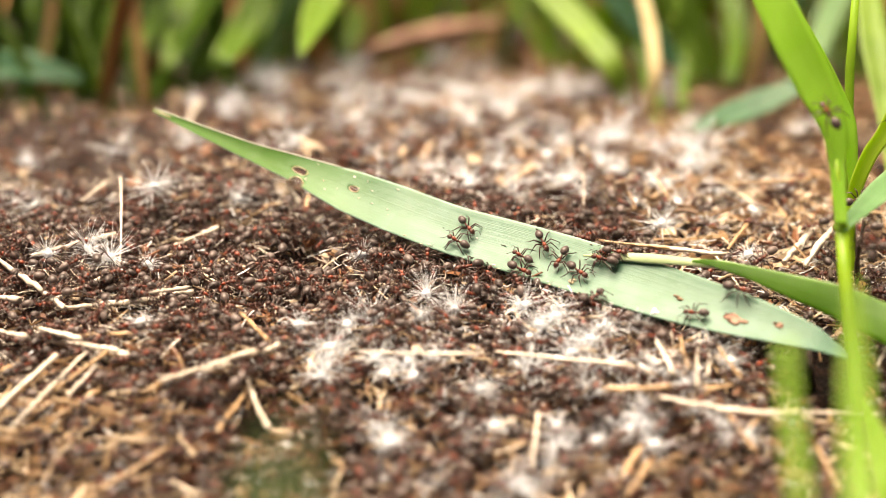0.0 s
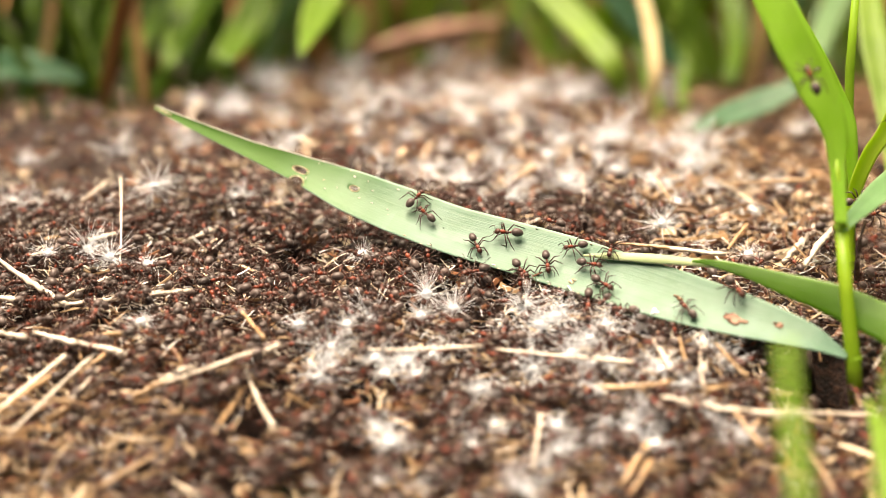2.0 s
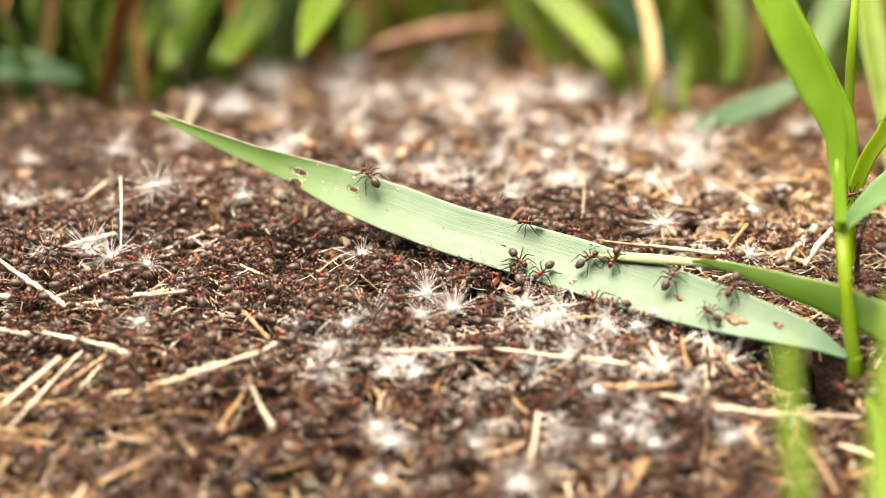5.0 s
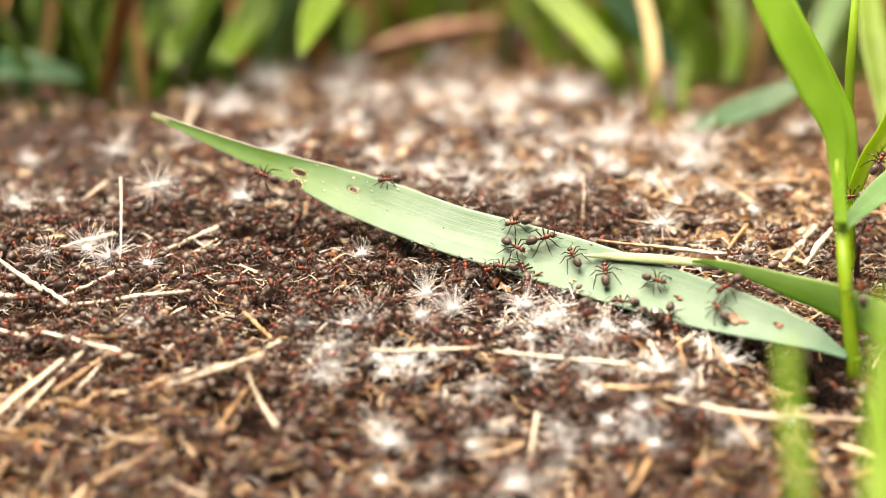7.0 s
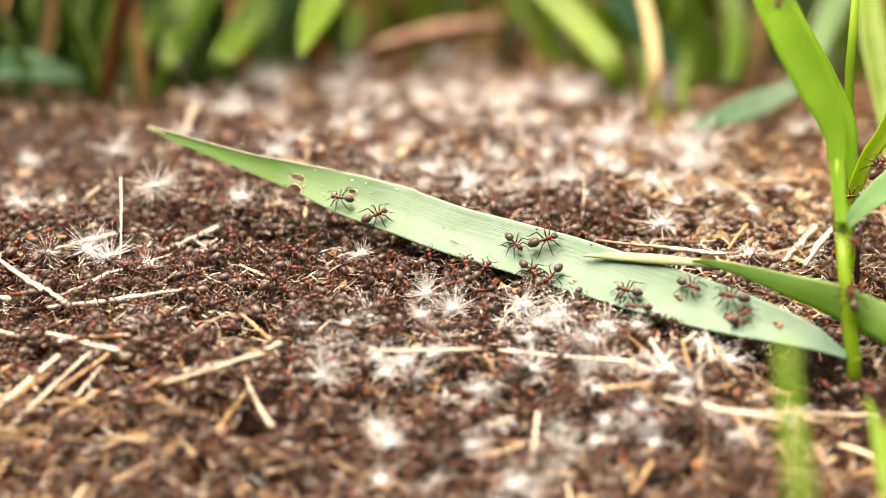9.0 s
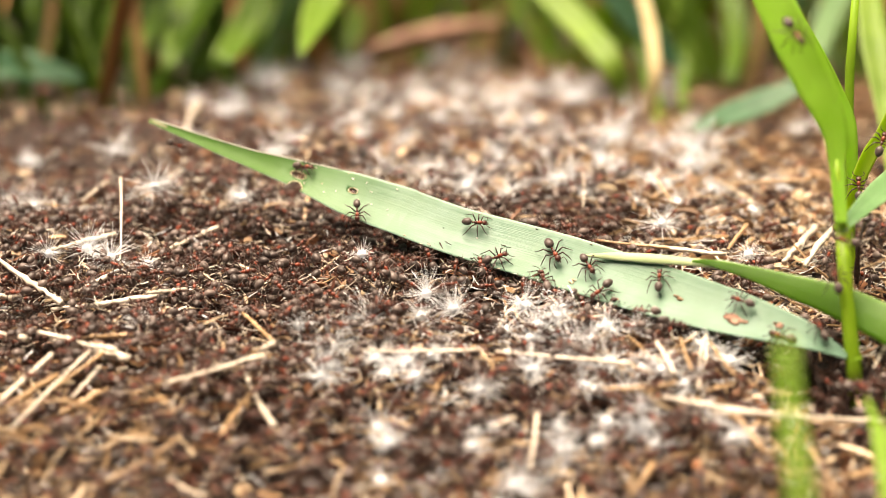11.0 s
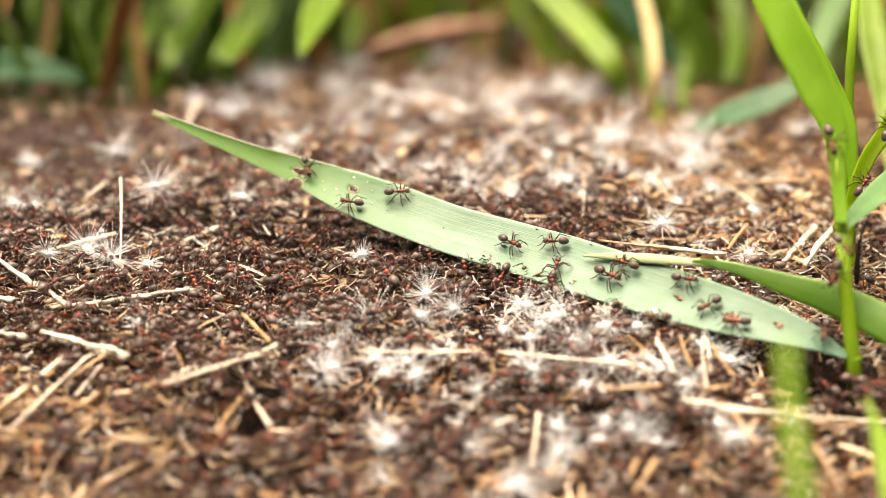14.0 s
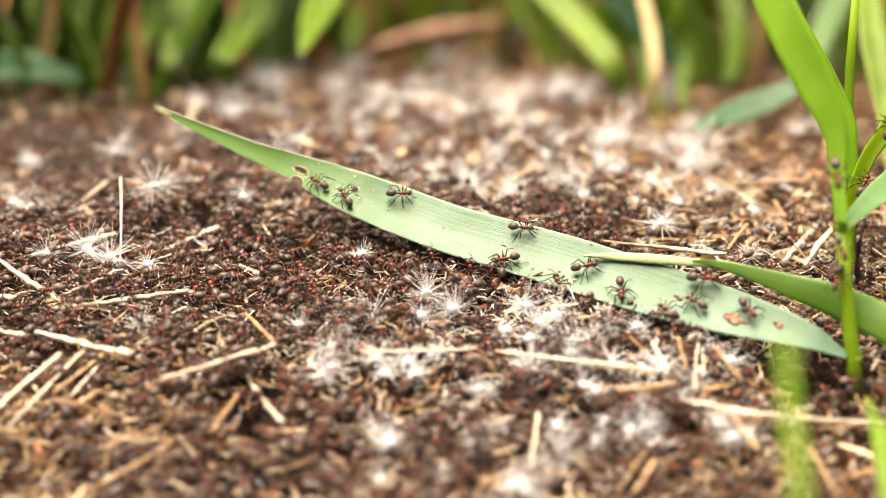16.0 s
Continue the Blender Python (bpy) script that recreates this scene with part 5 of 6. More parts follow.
litter("tan_litter", 300, 12, (0, 1, 3, 2, 4), STRAW, "tan straw and leaf litter behind the fallen leaf", "straw", lambda x, y: 0.9 if x > 0.045 else 0.2 if y > 0.005 else 0.0, 0.004, (0.0, 0.105, -0.034, 0.07))
litter("brown_litter", 1000, 14, (0, 3, 2, 4), BROWN_STRAW, "brown dead leaf litter at the mound's edge", "litter", lambda x, y: 0.9, 0.005, (0.04, 0.14, 0.012, 0.16))
litter("pale_scales", 420, 13, (4, 5, 2, 0), FLAKE, "pale scales and flakes on the mound's far side", "flakes", lambda x, y: 0.12 if x < -0.045 else 0.9 if y > 0.02 else 0.2, 0.005, (-0.10, 0.115, 0.0, 0.15))


DEAD = [bit(0.022, 0.0012, 0.0006, 0.06), bit(0.035, 0.0018, 0.0006, -0.05), bit(0.012, 0.0030, 0.0006, 0.1)]
r = random.Random(21)
places = []
for k in range(1500):
    x, y = r.uniform(-0.22, 0.24), r.uniform(0.14, 0.42)
    if x < -0.03:
        continue
    places.append((r.choice((0, 1, 2)), pose(x, y, height(x, y) + r.uniform(-0.004, 0.006), r.uniform(0, 360), r.gauss(0, 20), r.uniform(0, 360)) @ Matrix.Scale(r.uniform(0.6, 1.3), 4)))
strewn("dead_grass", DEAD, places, [BROWN_STRAW], "tan dead grass litter behind the nest", "dead grass", smooth=False)


# ---- single straws ----
def straw(ends, radius, material, label):
    a, b = Vector(ends[0]), Vector(ends[1])
    r = random.Random(round(a.x * 1e5))
    ob = thing("straw", a, label, "straw", "single straws")
    bm = bmesh.new()
    n = 12
    side = (b - a).cross(Vector((0, 0, 1))).normalized()
    bow, kink = r.uniform(-0.03, 0.03), r.uniform(0.25, 0.8)
    pts = []
    for i in range(n + 1):
        f = i / n
        p = (b - a) * f + side * (b - a).length * (bow * (1 - (2 * f - 1) ** 2) + (0.05 * bow if f > kink else 0))
        p += Vector((r.uniform(-1, 1), r.uniform(-1, 1), r.uniform(-1, 1))) * radius * 0.25
        pts.append(p)
    wide = [radius * r.uniform(0.72, 1.12) * (0.75 + 0.35 * i / n) for i in range(n + 1)]
    tube(bm, pts, wide, 7)
    for v in bm.verts:
        v.co += Vector((r.uniform(-1, 1), r.uniform(-1, 1), r.uniform(-1, 1))) * radius * 0.14
    axis = (b - a).normalized()
    for v in bm.verts:   # ragged broken ends
        f = v.co.dot(axis) / (b - a).length
        if f < 0.03 or f > 0.97:
            v.co += axis * (1 if f > 0.5 else -1) * r.uniform(0, 2.2) * radius
    part("stalk", bm, material, ob)
    return ob


loose_straws = []


def lay(a, b, radius, pale):
    ob = straw((a, b), radius * 0.66, PALE_STRAW if pale else STRAW, "pale bleached straw lying on the nest" if pale else "tan dry straw lying on the nest")
    if a[1] < -0.01 and b[1] < -0.01:
        loose_straws.append(ob)


lay((-0.0691, -0.0129, 0.0019), (-0.0717, 0.0129, 0.0117), 0.00042, 1)
lay((-0.0994, -0.0067, 0.0031), (-0.0841, -0.0252, 0.0020), 0.0010, 1)
lay((-0.0838, -0.0242, 0.0013), (-0.0782, -0.0304, 0.0006), 0.0009, 1)
lay((-0.0877, -0.0109, 0.0034), (-0.0721, -0.0005, 0.0037), 0.0008, 1)
lay((-0.0911, -0.0409, -0.0002), (-0.0854, -0.0410, -0.0015), 0.0010, 1)
lay((-0.0809, -0.0415, -0.0005), (-0.0732, -0.0444, -0.0011), 0.0010, 1)
lay((-0.0720, -0.0464, -0.0003), (-0.0654, -0.0490, -0.0006), 0.0009, 1)
lay((-0.0876, -0.0688, -0.0056), (-0.0765, -0.0503, -0.0019), 0.0009, 1)
lay((-0.0833, -0.0719, -0.0060), (-0.0716, -0.0495, -0.0011), 0.0006, 1)
lay((-0.0427, -0.0751, -0.0040), (-0.0393, -0.0573, -0.0055), 0.0010, 0)
lay((-0.0947, -0.0268, 0.0011), (-0.0895, -0.0281, 0.0009), 0.0010, 1)
lay((-0.0685, -0.0542, -0.0017), (-0.0727, -0.0601, -0.0047), 0.0005, 1)
lay((-0.0877, -0.0681, -0.0054), (-0.0784, -0.0535, -0.0037), 0.0008, 0)
lay((-0.0532, -0.0627, -0.0008), (-0.0368, -0.0532, 0.0005), 0.0009, 1)
lay((-0.0352, -0.0515, 0.0007), (-0.0328, -0.0490, 0.0007), 0.0010, 1)
lay((-0.0403, -0.0470, -0.0051), (-0.0323, -0.0729, -0.0047), 0.0008, 1)
lay((-0.0409, -0.0362, 0.0011), (-0.0351, -0.0462, 0.0002), 0.0008, 0)
lay((-0.0162, -0.0494, -0.0003), (0.0074, -0.0498, 0.0001), 0.0005, 1)
lay((0.0109, -0.0480, -0.0011), (0.0363, -0.0557, -0.0001), 0.0006, 1)
lay((0.0433, -0.0658, -0.0023), (0.0652, -0.0702, -0.0040), 0.0009, 1)
lay((0.0526, -0.0704, -0.0027), (0.0854, -0.0647, -0.0078), 0.0007, 1)
lay((0.0450, -0.0037, 0.0024), (0.0600, -0.0097, 0.0031), 0.0008, 1)
lay((0.0340, -0.0026, 0.0033), (0.0509, -0.0055, 0.0026), 0.0006, 0)
lay((0.0655, 0.0313, 0.0027), (0.0842, 0.0301, 0.0042), 0.0007, 0)
lay((-0.0758, -0.0595, -0.0037), (-0.0676, -0.0496, -0.0013), 0.0008, 0)
lay((-0.0603, -0.0303, 0.0029), (-0.0539, -0.0268, 0.0020), 0.0008, 1)
lay((0.0093, -0.0725, -0.0049), (0.0126, -0.0711, -0.0044), 0.0007, 1)
lay((0.0525, -0.0448, 0.0001), (0.0508, -0.0641, -0.0013), 0.0006, 1)
lay((0.0559, -0.0708, -0.0033), (0.0600, -0.0781, -0.0066), 0.0008, 0)
lay((0.0165, -0.0839, -0.0077), (0.0181, -0.0691, -0.0042), 0.0006, 1)
lay((0.0353, -0.0883, -0.0100), (0.0390, -0.0810, -0.0081), 0.0010, 0)
lay((0.0617, -0.0075, 0.0035), (0.0669, 0.0053, 0.0032), 0.0008, 0)
lay((0.0769, -0.0164, 0.0035), (0.0846, -0.0007, 0.0045), 0.0012, 1)
lay((0.0311, 0.0117, 0.0025), (0.0321, 0.0271, 0.0068), 0.00025, 1)
lay((-0.0823, 0.0223, 0.0022), (-0.0785, 0.0363, 0.0010), 0.0008, 1)
lay((-0.0646, 0.0795, -0.0026), (-0.0638, 0.1071, -0.0052), 0.0013, 1)
lay((-0.0519, -0.0768, -0.0068), (-0.0636, -0.0865, -0.0098), 0.0007, 0)
lay((0.0730, -0.0885, -0.0099), (0.0699, -0.0796, -0.0064), 0.0007, 0)
lay((0.0867, -0.0270, -0.0070), (0.0930, -0.0443, -0.0006), 0.0008, 1)
lay((0.0868, -0.0302, -0.0076), (0.0926, -0.0469, -0.0011), 0.0006, 0)
lay((0.0711, -0.0325, 0.0016), (0.0869, -0.0042, -0.0182), 0.0007, 1)
lay((0.0731, -0.0310, 0.0011), (0.0832, -0.0209, -0.0071), 0.0005, 0)
lay((0.0859, -0.0519, -0.0026), (0.0899, -0.0453, 0.0004), 0.0005, 1)
lay((0.0476, -0.0477, 0.0016), (0.0483, -0.0597, 0.0007), 0.0005, 0)
lay((0.0541, -0.0473, 0.0001), (0.0579, -0.0614, -0.0000), 0.0005, 0)
lay((0.0348, -0.0621, -0.0024), (0.0440, -0.0632, -0.0010), 0.0009, 0)
lay((0.0423, -0.0499, 0.0014), (0.0444, -0.0587, -0.0004), 0.0009, 1)

lay((-0.0807, -0.0262, 0.0002), (-0.0709, -0.0194, 0.002), 0.0008, 1)
lay((-0.0795, -0.0391, -0.0029), (-0.0639, -0.0481, -0.0023), 0.0013, 1)
lay((-0.0742, -0.0399, -0.0023), (-0.0635, -0.042, -0.0007), 0.0009, 0)
lay((-0.0804, -0.0288, -0.0006), (-0.0602, -0.0249, 0.0006), 0.0010, 1)
lay((-0.0591, -0.0244, 0.0006), (-0.0535, -0.0216, -0.0004), 0.0009, 1)
lay((-0.0601, 0.0005, -0.0001), (-0.0507, 0.0077, 0.0015), 0.0009, 1)
lay((-0.0612, -0.0604, -0.0052), (-0.0551, -0.0582, -0.0029), 0.0012, 0)
lay((-0.0538, -0.0582, -0.0028), (-0.0497, -0.0561, -0.0017), 0.0012, 1)
lay((-0.0475, -0.0554, -0.0015), (-0.0436, -0.0532, -0.0013), 0.0010, 1)
lay((-0.0759, -0.0642, -0.0077), (-0.0675, -0.0566, -0.0053), 0.0013, 0)
lay((0.0422, -0.0521, -0.0013), (0.0452, -0.0568, -0.002), 0.0012, 1)
lay((0.0518, -0.0403, -0.0008), (0.0433, -0.0525, -0.0011), 0.0006, 1)
lay((0.053, -0.0399, -0.001), (0.0518, -0.0572, -0.0018), 0.0007, 1)
lay((0.0632, -0.006, 0.0014), (0.0679, 0.0021, 0.0012), 0.0008, 0)
lay((0.0738, -0.0087, 0.0014), (0.0829, 0.0105, 0.0003), 0.0012, 1)
lay((0.0296, -0.0575, -0.0048), (0.0405, -0.0602, -0.0036), 0.0012, 0)
lay((0.0579, -0.0734, -0.0062), (0.0617, -0.0686, -0.0051), 0.0010, 0)
lay((0.0346, -0.0835, -0.0116), (0.0395, -0.0747, -0.0092), 0.0012, 0)


# ---- seed fluff ----
def fluff(at, size, seed, count=46, flat=0.0, up=0.35, hair=1.0):
    """A seed's tuft: fine white hairs from one hub."""
    r = random.Random(seed)
    ob = thing("seed_tuft", at, "white feathery seed tuft lying on the nest", "seed fluff", "seed tufts")
    bm = bmesh.new()
    for _ in range(count):
        d = Vector((r.gauss(0, 1), r.gauss(0, 1), r.gauss(0, 0.8) * (1 - flat) + up)).normalized()
        d.z = max(d.z, -0.35)
        length = size * r.uniform(0.45, 1.05)
        curl = Vector((r.uniform(-1, 1), r.uniform(-1, 1), r.uniform(-0.9, 0.3))) * length * 0.09
        pts = [d * length * f + curl * f * f for f in (0.0, 0.35, 0.7, 1.0)]
        tube(bm, pts, [0.00012 * hair, 0.00010 * hair, 0.00008 * hair, 0.00005 * hair], 3)
    for _ in range(count // 3):   # short hairs crowded round the hub
        d = Vector((r.gauss(0, 1), r.gauss(0, 1), r.gauss(0, 0.8) + up)).normalized()
        d.z = max(d.z, -0.2)
        length = size * r.uniform(0.18, 0.42)
        tube(bm, [d * length * f for f in (0.0, 0.5, 1.0)], [0.00015 * hair, 0.00011 * hair, 0.00005 * hair], 3)
    part("hairs", bm, FLUFF, ob)
    bm = bmesh.new()
    ellipsoid(bm, (0, 0, 0), (0.0011, 0.0010, 0.0010), 0, 7, 5)
    part("hub", bm, FLUFF, ob)
    return ob


tuft_count = itertools.count()


def tuft(at, size):
    k = next(tuft_count)
    fluff(at, size * 0.85, 100 + k, (105 if size > 0.007 else 72) if -0.05 < at[1] < 0.03 else 90 if size > 0.01 else 54, 0.0, 0.2, (0.40 if at[0] < -0.06 else 0.36) if -0.05 < at[1] < 0.03 else 1.0 if size > 0.01 else 0.8)


tuft((-0.0714, -0.0110, 0.0030), 0.0102)
tuft((-0.0766, -0.0081, 0.0037), 0.009)
tuft((-0.0645, 0.015, 0.0087), 0.0088)
tuft((-0.0847, -0.0107, 0.0036), 0.006)
tuft((-0.0633, -0.0115, 0.0015), 0.005)
tuft((0.0024, -0.0332, 0.0012), 0.0085)
tuft((-0.0034, -0.0283, 0.0024), 0.0075)
tuft((-0.0045, -0.0372, 0.0015), 0.006)
tuft((0.0482, 0.003, 0.0048), 0.0078)
tuft((0.0394, -0.0413, 0.0012), 0.005)
tuft((0.0197, -0.0380, 0.0000), 0.008)
tuft((0.0170, -0.0316, 0.0014), 0.008)
tuft((0.0233, -0.0361, 0.0010), 0.008)
tuft((0.0259, -0.0473, -0.0018), 0.0085)
tuft((0.0181, -0.0516, -0.0034), 0.007)
tuft((-0.0226, -0.0461, -0.0011), 0.0098)
tuft((-0.0240, -0.0546, -0.0032), 0.008)
tuft((-0.0194, -0.0398, 0.0009), 0.006)
tuft((-0.0295, -0.0380, 0.0000), 0.006)
tuft((-0.0113, -0.0545, -0.0028), 0.005)
tuft((0.0298, -0.0441, -0.0002), 0.008)
tuft((0.0333, -0.0515, -0.0016), 0.008)
tuft((0.0221, -0.0766, -0.0081), 0.008)
tuft((0.0073, -0.0593, -0.0039), 0.007)
tuft((-0.0102, -0.0723, -0.0086), 0.006)
tuft((0.0156, 0.0240, 0.0022), 0.008)
tuft((0.0054, 0.0317, 0.0018), 0.009)
tuft((0.0424, 0.0676, -0.0010), 0.012)
tuft((-0.0454, 0.0202, 0.0038), 0.007)
tuft((0.0659, -0.0082, 0.0024), 0.006)
tuft((-0.0174, -0.0111, 0.0037), 0.005)
tuft((0.0430, -0.0561, -0.0011), 0.007)
tuft((-0.0072, -0.0515, -0.0016), 0.006)
tuft((0.0384, -0.0674, -0.0058), 0.007)
tuft((0.0133, -0.0851, -0.0106), 0.008)
tuft((0.0429, 0.0707, -0.0022), 0.0140)
tuft((0.0378, 0.0469, 0.0021), 0.0100)
tuft((0.0624, 0.0573, 0.0009), 0.0120)
tuft((0.0594, 0.048, 0.0009), 0.0100)
tuft((0.0297, 0.0343, 0.0021), 0.0090)
tuft((0.0492, 0.0313, 0.0027), 0.0090)
tuft((0.0534, 0.0207, 0.0024), 0.0060)
tuft((0.0288, 0.0693, -0.0016), 0.0100)
tuft((0.0132, 0.0598, -0.0009), 0.0080)
tuft((-0.0184, 0.1051, -0.006), 0.0080)
tuft((-0.08, 0.0622, -0.0015), 0.0090)
tuft((-0.1023, 0.0654, -0.0053), 0.0060)
tuft((-0.0932, 0.0213, 0.0012), 0.0080)
tuft((-0.0981, 0.0239, 0.0008), 0.0070)
tuft((-0.0881, 0.0297, -0.0009), 0.0050)
tuft((-0.0468, 0.0221, 0.003), 0.0050)
tuft((-0.0401, 0.0556, 0.0008), 0.0090)
tuft((0.0477, -0.0597, -0.0024), 0.0070)
tuft((0.0171, -0.0505, -0.004), 0.0080)
tuft((0.03, -0.0501, -0.0029), 0.0070)
tuft((-0.0617, -0.0372, 0.0002), 0.0060)
tuft((0.0222, -0.0752, -0.0089), 0.0080)
tuft((-0.0102, -0.0703, -0.0091), 0.0070)
tuft((0.0388, -0.0694, -0.0071), 0.0070)
tuft((0.0154, -0.0856, -0.0115), 0.0090)
tuft((-0.0219, -0.0507, -0.0032), 0.0080)
tuft((0.0325, 0.0256, 0.0022), 0.0060)
tuft((0.0437, 0.0194, 0.003), 0.0050)
tuft((0.0628, 0.0326, 0.0007), 0.0070)
tuft((0.0703, 0.0214, 0.0002), 0.0050)
tuft((0.0159, 0.0344, -0.0), 0.0070)
tuft((0.0061, 0.0422, -0.0011), 0.0080)
tuft((-0.0032, 0.0498, -0.0013), 0.0080)
tuft((0.0784, 0.0338, 0.0009), 0.0060)
tuft((-0.0454, 0.2537, -0.0471), 0.0130)
tuft((-0.025, 0.2057, -0.032), 0.0130)
tuft((-0.0136, 0.2422, -0.0435), 0.0130)
tuft((-0.0007, 0.2239, -0.0366), 0.0140)
tuft((-0.0506, 0.1567, -0.0167), 0.0110)
tuft((0.0096, 0.1986, -0.0308), 0.0120)
tuft((-0.029, 0.1424, -0.0132), 0.0100)
r = random.Random(77)
for k in range(92):
    while True:
        x, y = r.uniform(-0.11, 0.12), r.uniform(-0.09, 0.17)
        if (y > 0.028 and -0.07 < x < 0.10 and r.random() < (0.8 if -0.03 < x < 0.045 else 0.12 if x < 0 or x > 0.065 else 0.3)) or (y < -0.03 and r.random() < (0.35 if x > -0.03 else 0.08)):
            break
    fluff((x, y, height(x, y) + 0.002), r.uniform(0.0045, 0.009), 300 + k, 44, 0.15, 0.3, 0.95 if y > 0 else 0.75)


r = random.Random(78)
for k in range(24):
    x, y = r.uniform(-0.045, 0.06), r.uniform(-0.078, -0.036)
    if x < 0.0 and r.random() < 0.4:
        x = r.uniform(0.0, 0.07)
    if -0.045 < x < -0.015 and y < -0.055:
        continue
    fluff((x, y, height(x, y) + 0.0035), r.uniform(0.003, 0.0058), 600 + k, 54, 0.1, 0.2, 0.65)


# ---- the grass plant's stem and other leaves ----
def local(points):
    return [tuple(Vector(p) - BASE) for p in points]


bm = bmesh.new()
tube(bm, local([(0.0832, -0.0515, -0.0120), (0.0820, -0.0498, -0.0024), (0.0806, -0.0443, 0.0099), (0.0798, -0.0383, 0.0221)]), [0.0015, 0.0016, 0.0014, 0.0014], 10)
part("stem", bm, STEM, plant, "upright green stem")
bm = bmesh.new()
tube(bm, local([(0.0798, -0.0390, 0.0222), (0.0789, -0.0340, 0.0314), (0.0786, -0.0318, 0.0350)]), [0.0010, 0.0009, 0.0004], 10)
part("sheath", bm, SHEATH, plant, "bright yellow-green leaf sheath")
for p, rad in (((0.0821, -0.0495, -0.0018), 0.0018), ((0.0798, -0.0384, 0.0218), 0.0017)):
    bm = bmesh.new()
    ellipsoid(bm, local([p])[0], (0.0011, rad, rad), 90, 10, 7)
    part("node", bm, SHEATH, plant, "pale swollen stem node")
TOWARD = (-0.00, -0.91, 0.41)
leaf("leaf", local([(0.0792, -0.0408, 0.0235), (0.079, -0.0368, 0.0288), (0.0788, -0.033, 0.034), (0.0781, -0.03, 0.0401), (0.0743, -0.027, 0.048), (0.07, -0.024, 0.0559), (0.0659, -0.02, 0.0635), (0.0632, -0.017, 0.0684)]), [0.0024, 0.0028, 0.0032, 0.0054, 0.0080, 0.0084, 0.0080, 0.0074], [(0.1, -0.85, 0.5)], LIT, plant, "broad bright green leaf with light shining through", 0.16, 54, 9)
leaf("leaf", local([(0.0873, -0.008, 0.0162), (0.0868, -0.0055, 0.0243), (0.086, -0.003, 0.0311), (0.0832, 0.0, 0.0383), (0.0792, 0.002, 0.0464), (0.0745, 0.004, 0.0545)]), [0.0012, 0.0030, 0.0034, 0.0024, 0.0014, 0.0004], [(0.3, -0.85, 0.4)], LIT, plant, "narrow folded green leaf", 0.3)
bm = bmesh.new()
tube(bm, local([(0.0882, -0.008, -0.0003), (0.0871, 0.0, 0.0241), (0.0868, 0.003, 0.041), (0.0874, 0.006, 0.0601)]), [0.0012, 0.0011, 0.0010, 0.0008], 8)
part("shoot", bm, SHEATH, plant, "thin green shoot")
leaf("leaf", local([(0.0884, -0.01, -0.0034), (0.0869, -0.009, 0.0094), (0.0876, -0.009, 0.0179), (0.0902, -0.008, 0.0253), (0.0928, -0.0075, 0.0296), (0.0959, -0.006, 0.0366)]), [0.0018, 0.0022, 0.0030, 0.0034, 0.0034, 0.0030], [TOWARD], YOUNG, plant, "yellow-green young leaf", 0.4)
leaf("leaf", local([(0.0796, -0.04, 0.0219), (0.0841, -0.033, 0.0228), (0.0908, -0.022, 0.0227), (0.1007, -0.008, 0.0236)]), [0.0014, 0.0038, 0.0060, 0.0066], [(-0.2, -0.5, 0.85)], BLUISH, plant, "blue-green leaf", 0.25)
leaf("leaf", local([(0.0956, -0.053, 0.0027), (0.088, -0.049, 0.0057), (0.0802, -0.0425, 0.007), (0.0704, -0.0385, 0.0089), (0.0628, -0.035, 0.0102), (0.0554, -0.031, 0.0106), (0.0513, -0.029, 0.0102)]), [0.0080, 0.0076, 0.0068, 0.0046, 0.0028, 0.0014, 0.0005], [(0.15, -0.90, 0.40)], SIDE_LEAF, plant, "narrow dark green leaf", -0.10, 44, 9)
leaf("leaf_end", local([(0.057, -0.0306, 0.0102), (0.0497, -0.0275, 0.0097), (0.043, -0.0245, 0.009), (0.0362, -0.0215, 0.0081), (0.0295, -0.0195, 0.0073)]), [0.0015, 0.0018, 0.0022, 0.0018, 0.0004], [(0.2, -0.7, 0.7)], PALE_LEAF, plant, "curled pale end of the narrow leaf", -0.4, 40, 9)


leaf("rolled_margin", local([(0.0888, -0.0441, 0.0077), (0.0806, -0.0391, 0.0093), (0.0707, -0.0361, 0.0103), (0.0629, -0.0336, 0.0109), (0.0561, -0.0307, 0.011)]), [0.0003, 0.0003, 0.0005, 0.0008, 0.0014], [(0.1, -0.6, 0.8)], PALE_LEAF, plant, "pale rolled margin of the narrow leaf", -0.4, 40, 7)


# ---- grass behind, near and around ----
def grass_leaf(points, widths, up, material, label, group, fold=0.3):
    at = Vector(points[0])
    ob = thing("grass_leaf", at, label, "grass", group)
    path = [tuple(Vector(p) - at) for p in points]
    leaf("blade", path, widths, [up], material, ob, "", fold, 18, 5)
    bm = bmesh.new()
    line = [Vector(p) - Vector(up).normalized() * 0.0004 for p in spline(path, 9)]
    tube(bm, line, [max(widths) * 0.07 * (1 - 0.09 * k) for k in range(9)], 5)
    part("midrib", bm, material, ob)
    return ob


BACK = "grass behind the nest"
grass_leaf([(0.0510, 0.1313, -0.0166), (0.0452, 0.1303, -0.0023), (0.0356, 0.1496, 0.0042), (0.0211, 0.1699, 0.0127)], [0.004, 0.007, 0.008, 0.006], (0.1, -0.85, 0.5), SOFT, "bright green grass leaf leaning over the nest edge", BACK)
grass_leaf([(0.0588, 0.1184, -0.0150), (0.0553, 0.1553, -0.0077), (0.0435, 0.1535, 0.0128)], [0.004, 0.0045, 0.004], TOWARD, MID, "green grass leaf behind the nest", BACK)
